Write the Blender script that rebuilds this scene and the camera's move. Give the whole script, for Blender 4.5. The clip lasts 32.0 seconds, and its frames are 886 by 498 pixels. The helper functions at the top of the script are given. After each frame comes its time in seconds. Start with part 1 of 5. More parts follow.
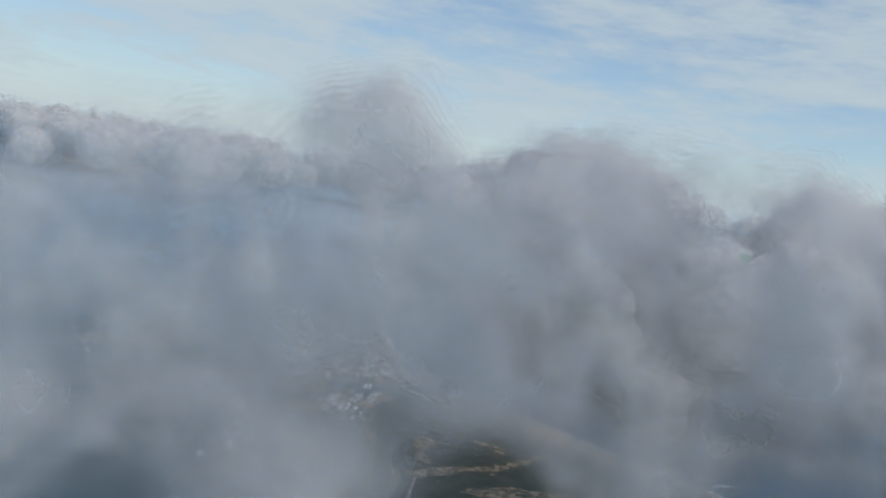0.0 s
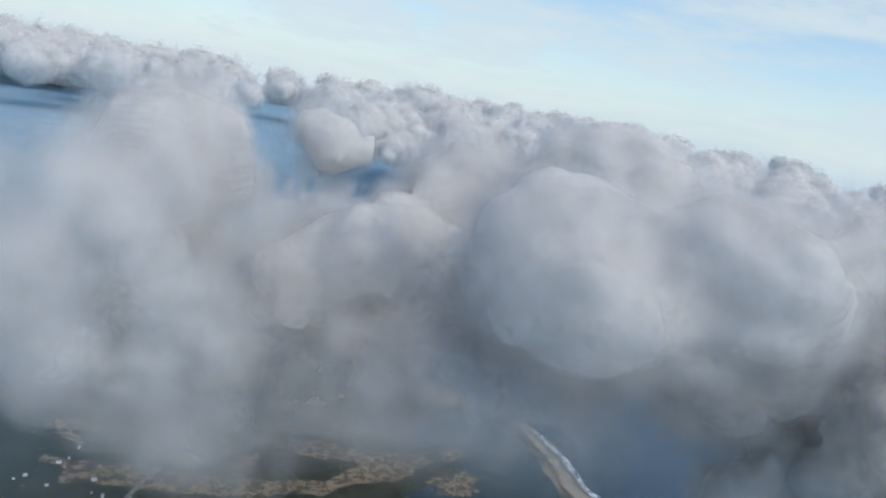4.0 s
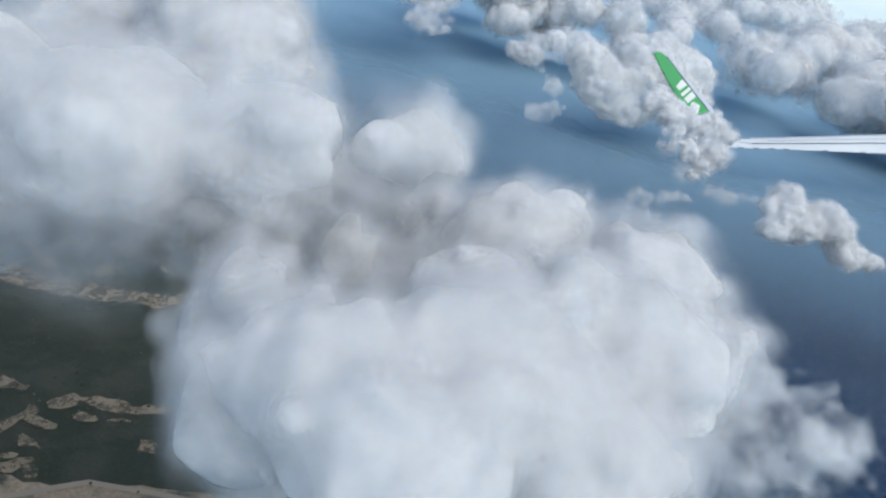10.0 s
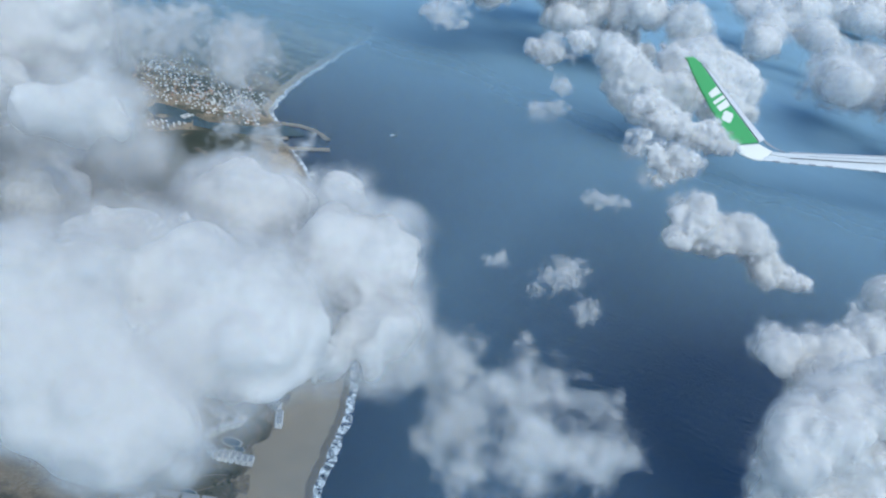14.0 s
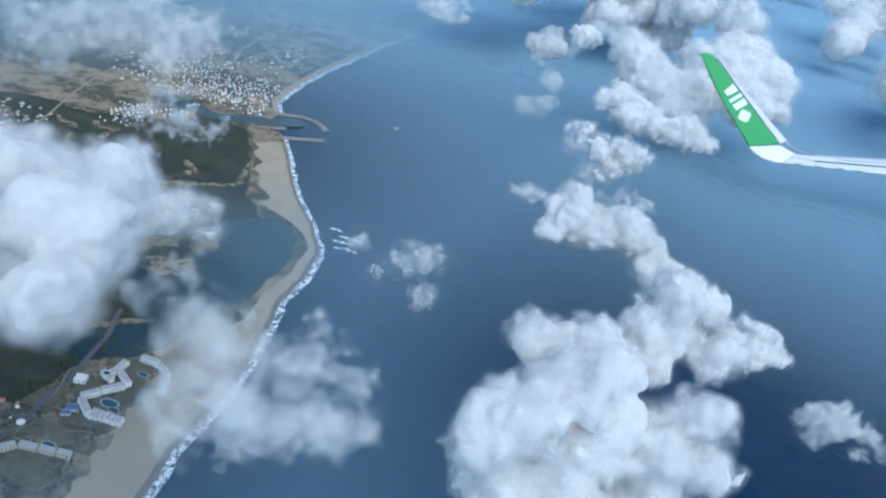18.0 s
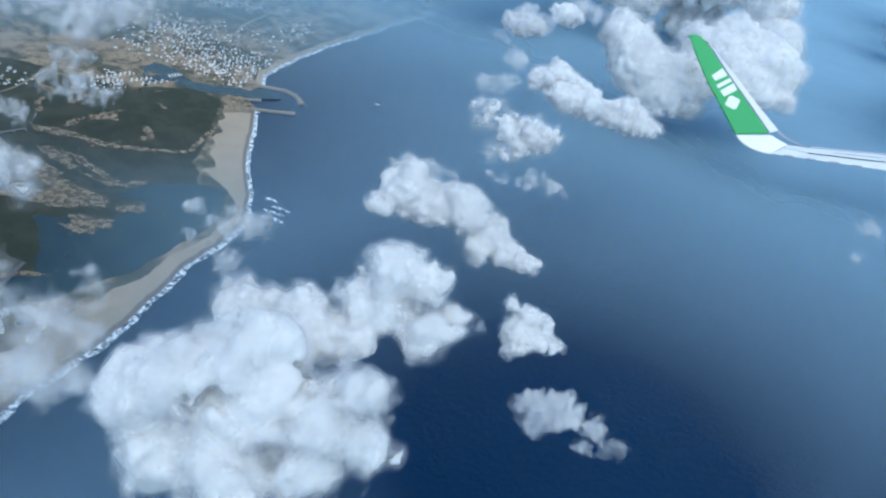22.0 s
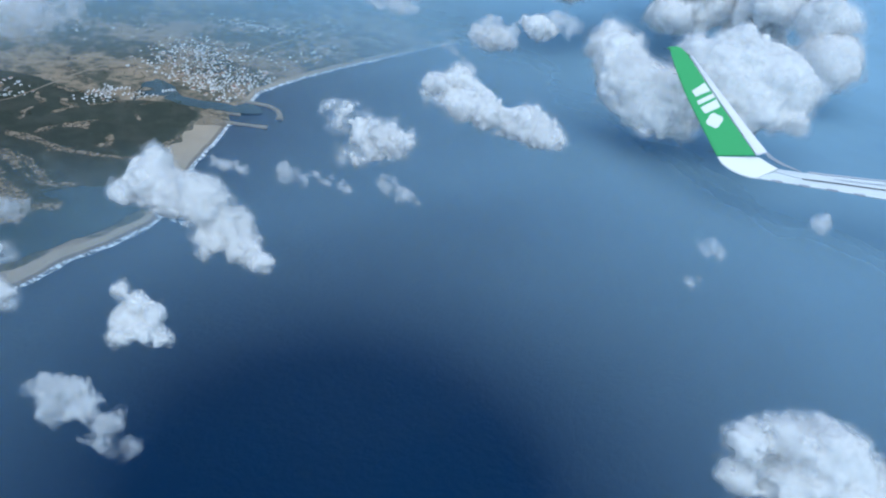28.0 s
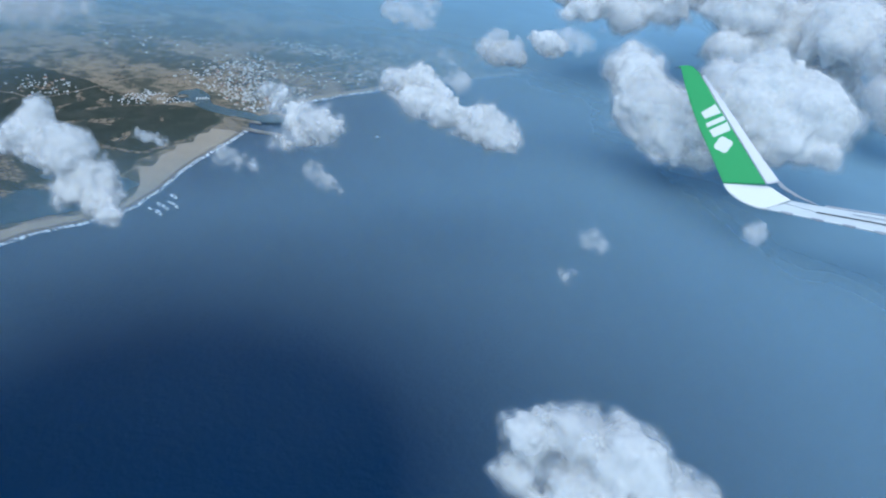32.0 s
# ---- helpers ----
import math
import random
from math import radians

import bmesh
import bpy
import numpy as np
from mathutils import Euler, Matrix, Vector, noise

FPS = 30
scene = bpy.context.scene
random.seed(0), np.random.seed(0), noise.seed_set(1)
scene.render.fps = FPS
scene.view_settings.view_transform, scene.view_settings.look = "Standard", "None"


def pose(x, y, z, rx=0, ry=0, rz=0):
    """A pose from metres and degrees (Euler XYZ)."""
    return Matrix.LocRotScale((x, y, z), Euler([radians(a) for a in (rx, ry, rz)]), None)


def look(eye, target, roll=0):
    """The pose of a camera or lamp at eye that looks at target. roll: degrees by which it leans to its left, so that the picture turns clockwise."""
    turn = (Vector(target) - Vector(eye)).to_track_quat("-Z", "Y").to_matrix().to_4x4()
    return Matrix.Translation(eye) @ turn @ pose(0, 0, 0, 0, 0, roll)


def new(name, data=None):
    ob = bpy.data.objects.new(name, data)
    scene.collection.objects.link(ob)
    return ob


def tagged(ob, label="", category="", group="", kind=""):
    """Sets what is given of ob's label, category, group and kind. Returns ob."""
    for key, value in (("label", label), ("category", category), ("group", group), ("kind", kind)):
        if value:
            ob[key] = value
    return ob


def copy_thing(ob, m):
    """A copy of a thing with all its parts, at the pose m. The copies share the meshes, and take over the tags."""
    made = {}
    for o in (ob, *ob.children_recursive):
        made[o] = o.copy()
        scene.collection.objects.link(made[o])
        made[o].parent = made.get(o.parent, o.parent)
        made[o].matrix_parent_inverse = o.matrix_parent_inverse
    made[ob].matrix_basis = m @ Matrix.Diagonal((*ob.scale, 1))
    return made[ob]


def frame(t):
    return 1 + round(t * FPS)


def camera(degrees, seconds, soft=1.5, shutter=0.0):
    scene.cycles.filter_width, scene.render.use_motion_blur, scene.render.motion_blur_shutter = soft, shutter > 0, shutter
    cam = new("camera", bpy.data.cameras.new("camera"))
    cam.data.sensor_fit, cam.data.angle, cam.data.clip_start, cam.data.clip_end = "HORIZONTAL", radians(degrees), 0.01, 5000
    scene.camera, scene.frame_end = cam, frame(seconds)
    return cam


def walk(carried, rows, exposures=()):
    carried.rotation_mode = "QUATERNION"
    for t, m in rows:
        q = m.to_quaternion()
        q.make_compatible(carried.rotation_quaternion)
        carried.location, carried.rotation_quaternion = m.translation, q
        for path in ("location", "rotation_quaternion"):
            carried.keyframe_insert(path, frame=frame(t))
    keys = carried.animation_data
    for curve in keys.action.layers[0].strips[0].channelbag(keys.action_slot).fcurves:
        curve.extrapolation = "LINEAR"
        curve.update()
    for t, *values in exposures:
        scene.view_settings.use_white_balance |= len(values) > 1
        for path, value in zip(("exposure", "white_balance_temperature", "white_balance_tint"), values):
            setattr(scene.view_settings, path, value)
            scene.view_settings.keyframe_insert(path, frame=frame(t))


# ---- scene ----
import functools

cam = camera(58.3, 32.0, soft=2.2)
PATH = [
    (0, -304.14, 30.70, 189.66, 83.720, -8.900, -10.954),
    (0.5, -290.30, 29.55, 192.66, 83.520, -8.944, -11.050),
    (1, -276.46, 28.41, 195.66, 83.519, -9.157, -11.095),
    (1.5, -262.63, 27.27, 198.66, 83.179, -9.081, -11.286),
    (2, -248.81, 26.12, 201.66, 82.839, -9.006, -11.479),
    (2.5, -235.00, 24.95, 204.66, 81.624, -9.304, -11.534),
    (3, -221.22, 23.78, 207.66, 80.411, -9.603, -11.592),
    (3.5, -207.47, 22.57, 210.66, 79.278, -10.073, -11.570),
    (5.5, -153.67, 16.99, 222.66, 73.889, -10.225, -9.361),
    (6, -140.81, 15.21, 225.61, 71.579, -10.490, -7.861),
    (6.5, -128.06, 13.32, 228.52, 69.543, -11.813, -5.999),
    (7, -115.42, 11.34, 231.36, 66.834, -12.830, -5.028),
    (7.5, -102.86, 9.32, 234.15, 64.390, -13.433, -3.136),
    (8, -90.31, 7.37, 236.95, 63.958, -13.482, -2.540),
    (8.5, -77.67, 5.57, 239.77, 64.166, -14.212, -1.105),
    (9, -64.90, 4.01, 242.65, 64.342, -15.243, 0.131),
    (9.5, -51.96, 2.72, 245.59, 64.961, -13.941, -0.383),
    (10, -38.85, 1.70, 248.58, 65.005, -13.326, 0.153),
    (10.5, -25.58, 0.94, 251.59, 64.689, -13.757, 1.262),
    (11, -12.15, 0.45, 254.61, 64.045, -14.033, 2.531),
    (11.5, 1.43, 0.21, 257.64, 63.611, -14.068, 3.776),
    (12, 15.15, 0.23, 260.65, 63.798, -13.001, 4.589),
    (12.5, 29.02, 0.49, 263.64, 63.367, -13.618, 5.995),
    (13, 43.01, 0.99, 266.60, 63.262, -13.289, 7.785),
    (13.5, 57.12, 1.71, 269.54, 63.464, -13.134, 8.774),
    (14, 71.34, 2.66, 272.45, 62.611, -13.781, 10.039),
    (14.5, 85.66, 3.81, 275.33, 60.979, -14.676, 10.958),
    (16.5, 145.12, 13.10, 286.27, 61.325, -12.765, 15.454),
    (17, 160.17, 16.67, 288.90, 61.367, -12.647, 16.278),
    (17.5, 175.22, 20.44, 291.51, 61.173, -12.581, 17.397),
    (18, 190.24, 24.47, 294.10, 60.815, -11.822, 18.908),
    (18.5, 205.23, 28.83, 296.67, 60.282, -11.559, 20.025),
    (19, 220.18, 33.61, 299.19, 59.132, -12.279, 22.313),
    (19.5, 235.09, 38.90, 301.68, 58.586, -12.608, 22.091),
    (20, 249.97, 44.74, 304.12, 58.502, -12.566, 23.437),
    (20.5, 264.82, 51.17, 306.51, 58.857, -12.262, 24.294),
    (21, 279.63, 58.24, 308.90, 58.521, -11.815, 25.200),
    (21.5, 294.43, 65.94, 311.27, 58.374, -11.379, 26.201),
    (22, 309.21, 74.27, 313.61, 58.103, -10.786, 26.853),
    (22.5, 323.99, 83.17, 315.85, 58.067, -10.504, 27.782),
    (23, 338.74, 92.57, 317.92, 57.775, -9.747, 28.687),
    (23.5, 353.44, 102.37, 319.74, 57.883, -9.353, 29.738),
    (24, 368.02, 112.44, 321.24, 57.937, -8.935, 30.863),
    (24.5, 382.46, 122.69, 322.37, 58.079, -8.441, 31.709),
    (25, 396.72, 133.06, 323.13, 58.150, -8.313, 32.756),
    (25.5, 410.76, 143.53, 323.53, 58.312, -7.959, 33.873),
    (27.5, 461.76, 187.10, 316.83, 59.045, -6.543, 38.156),
    (28, 473.36, 198.33, 313.60, 59.118, -6.785, 39.229),
    (28.5, 484.77, 209.60, 310.15, 59.062, -7.236, 40.498),
    (29, 496.04, 220.90, 306.49, 59.388, -7.287, 41.797),
    (29.5, 507.18, 232.25, 302.66, 60.336, -6.939, 43.118),
    (30, 518.20, 243.65, 298.68, 61.048, -6.673, 44.902),
    (30.5, 529.11, 255.12, 294.61, 61.194, -6.503, 45.983),
    (31, 539.94, 266.64, 290.48, 61.640, -6.258, 47.131),
    (31.5, 550.72, 278.19, 286.30, 61.927, -6.120, 48.186),
    (32, 561.49, 289.73, 282.12, 62.217, -6.249, 49.641),
]
EXPOSURES = [(0, -0.40, 7000, 7), (3, -0.16, 7000, 7), (6, 0.2, 6900, 6), (9, 0.29, 6800, 5), (12, 0.2, 6600, 3), (14.5, 0.28, 6050, 0), (17, 0.40, 5800, -1), (22, 0.40, 5800, -1), (25, 0.40, 5700, -1), (29, 0.33, 5650, -1), (32, 0.28, 5650, -1)]
walk(cam, [(t, pose(x, y, z, rx, ry, rz)) for t, x, y, z, rx, ry, rz in PATH], EXPOSURES)

# ---- light: a hazy tropical sun over the sea, and a clear sky ----
SUN_AZIMUTH, SUN_HEIGHT = 145.0, 54.0        # degrees clockwise from +y, and above the horizon
scene.cycles.transparent_max_bounces = 56
world = bpy.data.worlds.new("sky")
scene.world = world
world.use_nodes = True
wn = world.node_tree.nodes
sky = wn.new("ShaderNodeTexSky")
sky.sky_type = "NISHITA"
sky.sun_disc = False
sky.altitude = 400
sky.sun_elevation, sky.sun_rotation = radians(SUN_HEIGHT), radians(SUN_AZIMUTH)
sky.air_density, sky.dust_density, sky.ozone_density = 1.0, 0.0, 3.0
wn["Background"].inputs["Strength"].default_value = 0.14
tone = wn.new("ShaderNodeMix")
tone.data_type, tone.blend_type = "RGBA", "MULTIPLY"
tone.inputs[0].default_value, tone.inputs[7].default_value = 1.0, (0.84, 0.97, 1.12, 1)
world.node_tree.links.new(sky.outputs["Color"], tone.inputs[6])
world.node_tree.links.new(tone.outputs[2], wn["Background"].inputs["Color"])
sun = new("sun", bpy.data.lights.new("sun", "SUN"))
sun.data.energy, sun.data.angle, sun.data.color = 3.0, radians(75.0), (1.0, 0.95, 0.88)
az, el = radians(SUN_AZIMUTH), radians(SUN_HEIGHT)
sun.matrix_world = look((math.sin(az) * math.cos(el) * 2000, math.cos(az) * math.cos(el) * 2000, math.sin(el) * 2000), (0, 0, 0))


# ---- materials ----
def material(name):
    m = bpy.data.materials.new(name)
    m.use_nodes = True
    return m, m.node_tree.nodes, m.node_tree.links, m.node_tree.nodes["Principled BSDF"]


def noise_node(nodes, links, scale, detail=4.0, rough=0.55, coords=None, kind="ShaderNodeTexNoise"):
    n = nodes.new(kind)
    n.inputs["Scale"].default_value = scale
    if kind == "ShaderNodeTexNoise":
        n.inputs["Detail"].default_value, n.inputs["Roughness"].default_value = detail, rough
    if coords is None:
        coords = nodes.new("ShaderNodeNewGeometry").outputs["Position"]
    links.new(coords, n.inputs["Vector"])
    return n.outputs["Fac"] if kind == "ShaderNodeTexNoise" else n.outputs["Distance"]


def ramp(nodes, links, fac, stops):
    r = nodes.new("ShaderNodeValToRGB")
    while len(r.color_ramp.elements) < len(stops):
        r.color_ramp.elements.new(0.5)
    for e, (p, c) in zip(r.color_ramp.elements, stops):
        e.position, e.color = p, (*c, 1) if len(c) == 3 else c
    links.new(fac, r.inputs["Fac"])
    return r.outputs["Color"]


def maths(nodes, links, op, a, b, clamp=False):
    m = nodes.new("ShaderNodeMath")
    m.operation, m.use_clamp = op, clamp
    for i, v in enumerate((a, b)):
        if isinstance(v, (int, float)):
            m.inputs[i].default_value = v
        else:
            links.new(v, m.inputs[i])
    return m.outputs[0]


def mix(nodes, links, fac, a, b):
    m = nodes.new("ShaderNodeMix")
    m.data_type = "RGBA"
    for key, v in ((0, fac), (6, a), (7, b)):
        if isinstance(v, (tuple, float, int)):
            m.inputs[key].default_value = v if key == 0 else (*v, 1)
        else:
            links.new(v, m.inputs[key])
    return m.outputs[2]


def relief(nodes, links, bsdf, height, distance, strength=1.0):
    b = nodes.new("ShaderNodeBump")
    b.inputs["Distance"].default_value, b.inputs["Strength"].default_value = distance, strength
    links.new(height, b.inputs["Height"])
    links.new(b.outputs["Normal"], bsdf.inputs["Normal"])


def simple(name, colour, rough=0.6, spread=0.25, scale=0.3, fine=3.0, bump=0.05, metal=0.0):
    """A surface of one colour with stains and grain at two scales."""
    m, n, l, b = material(name)
    big, small = noise_node(n, l, scale), noise_node(n, l, fine, 6)
    dark = tuple(c * (1 - spread) for c in colour)
    light = tuple(min(1, c * (1 + spread * 0.6)) for c in colour)
    base = mix(n, l, big, dark, light)
    col = mix(n, l, maths(n, l, "MULTIPLY", small, 0.5), base, dark)
    l.new(col, b.inputs["Base Color"])
    b.inputs["Roughness"].default_value, b.inputs["Metallic"].default_value = rough, metal
    if bump:
        relief(n, l, b, small, bump)
    return m


def sea_material():
    m, n, l, b = material("sea_water")
    swell = noise_node(n, l, 0.012, 3)
    ripple = noise_node(n, l, 0.22, 6, 0.62)
    chop = noise_node(n, l, 0.9, 4, 0.6)
    broad = noise_node(n, l, 0.0022, 3)
    col = ramp(n, l, broad, [(0.3, (0.0012, 0.012, 0.038)), (0.7, (0.002, 0.018, 0.052))])
    l.new(col, b.inputs["Base Color"])
    b.inputs["Roughness"].default_value = 0.22
    b.inputs["IOR"].default_value = 1.333
    h = maths(n, l, "ADD", maths(n, l, "MULTIPLY", ripple, 1.0), maths(n, l, "MULTIPLY", chop, 0.22))
    h = maths(n, l, "ADD", h, maths(n, l, "MULTIPLY", swell, 2.0))
    relief(n, l, b, h, 1.2, 0.4)
    return m


def shallow_material():
    m, n, l, b = material("shallow_water")
    broad = noise_node(n, l, 0.03, 4)
    col = ramp(n, l, broad, [(0.35, (0.010, 0.028, 0.040)), (0.65, (0.018, 0.040, 0.048))])
    l.new(col, b.inputs["Base Color"])
    b.inputs["Roughness"].default_value = 0.18
    b.inputs["IOR"].default_value = 1.333
    relief(n, l, b, noise_node(n, l, 0.9, 5), 0.15, 0.5)
    return m


def land_material():
    """Scrub, bare sandy soil and tilled ground, mottled at two scales."""
    m, n, l, b = material("scrub_land")
    broad = noise_node(n, l, 0.011, 5, 0.6)
    mid = noise_node(n, l, 0.05, 6, 0.65)
    fine = noise_node(n, l, 0.6, 6, 0.7)
    scrub = ramp(n, l, fine, [(0.3, (0.030, 0.034, 0.022)), (0.55, (0.062, 0.064, 0.044)), (0.75, (0.115, 0.105, 0.078))])
    bare = ramp(n, l, fine, [(0.3, (0.17, 0.13, 0.088)), (0.7, (0.33, 0.255, 0.175))])
    t = maths(n, l, "ADD", maths(n, l, "MULTIPLY", broad, 0.6), maths(n, l, "MULTIPLY", mid, 0.5))
    k = ramp(n, l, t, [(0.51, (0, 0, 0)), (0.60, (1, 1, 1))])
    l.new(mix(n, l, k, scrub, bare), b.inputs["Base Color"])
    b.inputs["Roughness"].default_value = 0.95
    relief(n, l, b, fine, 0.8, 0.7)
    return m


def marsh_material():
    m, n, l, b = material("marsh_scrub")
    fine = noise_node(n, l, 0.8, 6, 0.7)
    mid = noise_node(n, l, 0.04, 5, 0.6)
    a = ramp(n, l, fine, [(0.3, (0.012, 0.018, 0.011)), (0.7, (0.030, 0.040, 0.022))])
    c = ramp(n, l, fine, [(0.3, (0.022, 0.028, 0.018)), (0.7, (0.055, 0.055, 0.038))])
    l.new(mix(n, l, ramp(n, l, mid, [(0.45, (0, 0, 0)), (0.6, (1, 1, 1))]), a, c), b.inputs["Base Color"])
    b.inputs["Roughness"].default_value = 0.95
    relief(n, l, b, fine, 0.9, 0.8)
    return m


def sand_material(name="sand", tint=(0.34, 0.275, 0.20)):
    m, n, l, b = material(name)
    mid = noise_node(n, l, 0.06, 6, 0.6)
    fine = noise_node(n, l, 1.4, 5, 0.6)
    dark = tuple(c * 0.72 for c in tint)
    col = mix(n, l, mid, dark, tuple(c * 1.15 for c in tint))
    l.new(mix(n, l, maths(n, l, "MULTIPLY", fine, 0.35), col, dark), b.inputs["Base Color"])
    b.inputs["Roughness"].default_value = 0.95
    relief(n, l, b, fine, 0.15, 0.6)
    return m


def foam_material():
    m, n, l, b = material("surf_foam")
    a = noise_node(n, l, 0.30, 6, 0.7)
    c = noise_node(n, l, 1.6, 4, 0.7)
    k = maths(n, l, "ADD", maths(n, l, "MULTIPLY", a, 0.7), maths(n, l, "MULTIPLY", c, 0.3))
    alpha = ramp(n, l, k, [(0.44, (0, 0, 0)), (0.56, (1, 1, 1))])
    b.inputs["Base Color"].default_value = (0.8, 0.83, 0.85, 1)
    b.inputs["Roughness"].default_value = 0.8
    l.new(alpha, b.inputs["Alpha"])
    return m


def cloud_material(name, opacity, low, high, scale, stretch=None, least=0.0, colour=(0.80, 0.80, 0.80)):
    """Sunlit water droplets: white, scattering light forwards as well as back; thin where opacity is low."""
    m, n, l, b = material(name)
    out = n["Material Output"]
    n.remove(b)
    d, t = n.new("ShaderNodeBsdfDiffuse"), n.new("ShaderNodeBsdfTranslucent")
    body = n.new("ShaderNodeMixShader")
    body.inputs[0].default_value = 0.5
    for s in (d, t):
        s.inputs["Color"].default_value = (*colour, 1)
    l.new(d.outputs[0], body.inputs[1])
    l.new(t.outputs[0], body.inputs[2])
    grain = noise_node(n, l, scale * 1.2, 3, 0.5)
    bump = n.new("ShaderNodeBump")
    bump.inputs["Distance"].default_value, bump.inputs["Strength"].default_value = 2.0, 0.06
    l.new(grain, bump.inputs["Height"])
    l.new(bump.outputs["Normal"], d.inputs["Normal"])
    if opacity >= 1:
        l.new(body.outputs[0], out.inputs["Surface"])
        return m
    coords = None
    if stretch:
        place = n.new("ShaderNodeMapping")
        place.inputs["Scale"].default_value, place.inputs["Rotation"].default_value = stretch, (0.06, 0.08, 0)
        l.new(n.new("ShaderNodeNewGeometry").outputs["Position"], place.inputs["Vector"])
        coords = place.outputs["Vector"]
    fac = noise_node(n, l, scale, 5, 0.55, coords)
    r = n.new("ShaderNodeMapRange")
    r.interpolation_type = "SMOOTHSTEP"
    r.inputs["From Min"].default_value, r.inputs["From Max"].default_value = low, high
    r.inputs["To Min"].default_value, r.inputs["To Max"].default_value = least, opacity
    l.new(fac, r.inputs["Value"])
    clear, whole = n.new("ShaderNodeBsdfTransparent"), n.new("ShaderNodeMixShader")
    l.new(r.outputs[0], whole.inputs[0])
    l.new(clear.outputs[0], whole.inputs[1])
    l.new(body.outputs[0], whole.inputs[2])
    l.new(whole.outputs[0], out.inputs["Surface"])
    return m


SEA, SHALLOW, LAND, MARSH = sea_material(), shallow_material(), land_material(), marsh_material()
SAND, WET_SAND, FOAM = sand_material(), sand_material("wet_sand", (0.17, 0.14, 0.11)), foam_material()
CLOUD_CORE = cloud_material("cloud_core", 1.0, 0, 0, 0.10)
CLOUD_SHELLS = [cloud_material("cloud_veil", o, 0.28 + 0.05 * k, 0.66 + 0.02 * k, 0.04) for k, o in enumerate((0.46, 0.36, 0.27, 0.20, 0.14))]
SOFT_SHELLS = [cloud_material("soft_veil", o, 0.30, 0.72, 0.03) for o in (0.34, 0.30, 0.26, 0.22, 0.17, 0.13, 0.09, 0.06, 0.03)]
THIN_SHELLS = [cloud_material("thin_veil", o, 0.36, 0.66, 0.06) for o in (0.26, 0.21, 0.16, 0.11, 0.07)]
WISP_SHELLS = [cloud_material("wisp_veil", o, 0.38, 0.66, 0.12) for o in (0.24, 0.20, 0.15, 0.10, 0.06)]


def sky_material():
    """Streaks of ice cloud and a milky band along the horizon, their brightness given by emission."""
    m, n, l, b = material("cirrus_sky")
    n.remove(b)
    at = n.new("ShaderNodeNewGeometry").outputs["Position"]
    place = n.new("ShaderNodeMapping")
    place.inputs["Scale"].default_value, place.inputs["Rotation"].default_value = (1.0, 1.0, 4.5), (0.05, 0.10, 0)
    l.new(at, place.inputs["Vector"])
    streaks = noise_node(n, l, 0.0010, 7, 0.62, place.outputs["Vector"])
    alpha = n.new("ShaderNodeMapRange")
    alpha.interpolation_type = "SMOOTHSTEP"
    for key, v in (("From Min", 0.36), ("From Max", 0.62), ("To Min", 0.35), ("To Max", 0.9)):
        alpha.inputs[key].default_value = v
    l.new(streaks, alpha.inputs["Value"])
    parts = n.new("ShaderNodeSeparateXYZ")
    l.new(at, parts.inputs[0])
    band = n.new("ShaderNodeMapRange")
    for key, v in (("From Min", 60), ("From Max", 1000), ("To Min", 1.0), ("To Max", 0.0)):
        band.inputs[key].default_value = v
    l.new(parts.outputs["Z"], band.inputs["Value"])
    glow, clear, whole = n.new("ShaderNodeEmission"), n.new("ShaderNodeBsdfTransparent"), n.new("ShaderNodeMixShader")
    l.new(mix(n, l, streaks, (0.42, 0.62, 0.84), (0.76, 0.86, 0.96)), glow.inputs["Color"])
    l.new(maths(n, l, "MAXIMUM", alpha.outputs[0], band.outputs[0]), whole.inputs[0])
    l.new(clear.outputs[0], whole.inputs[1])
    l.new(glow.outputs[0], whole.inputs[2])
    l.new(whole.outputs[0], n["Material Output"].inputs["Surface"])
    return m


CIRRUS = sky_material()


# ---- building blocks ----
def mesh_from(name, verts, faces, mat, smooth=False):
    me = bpy.data.meshes.new(name)
    me.from_pydata([tuple(v) for v in verts], [], [tuple(f) for f in faces])
    me.materials.append(mat)
    if smooth:
        me.polygons.foreach_set("use_smooth", [True] * len(me.polygons))
    me.update()
    return me


def mesh_quads(name, verts, quads, mat):
    """A smooth mesh from arrays of places and of four corners each."""
    me = bpy.data.meshes.new(name)
    me.vertices.add(len(verts))
    me.vertices.foreach_set("co", np.ascontiguousarray(verts, np.float32).ravel())
    me.loops.add(len(quads) * 4)
    me.loops.foreach_set("vertex_index", np.ascontiguousarray(quads, np.int32).ravel())
    me.polygons.add(len(quads))
    me.polygons.foreach_set("loop_start", np.arange(len(quads), dtype=np.int32) * 4)
    me.polygons.foreach_set("use_smooth", np.ones(len(quads), bool))
    me.materials.append(mat)
    me.update(calc_edges=True)
    me.validate()
    return me


def child(name, me, parent, label=""):
    ob = new(name, me)
    ob.parent = parent
    return tagged(ob, label)


def part(name, bm, mat, parent, label=""):
    me = bpy.data.meshes.new(name)
    bm.to_mesh(me)
    bm.free()
    me.materials.append(mat)
    return child(name, me, parent, label)


def interp(x, table):
    return np.interp(x, [p[0] for p in table], [p[1] for p in table])


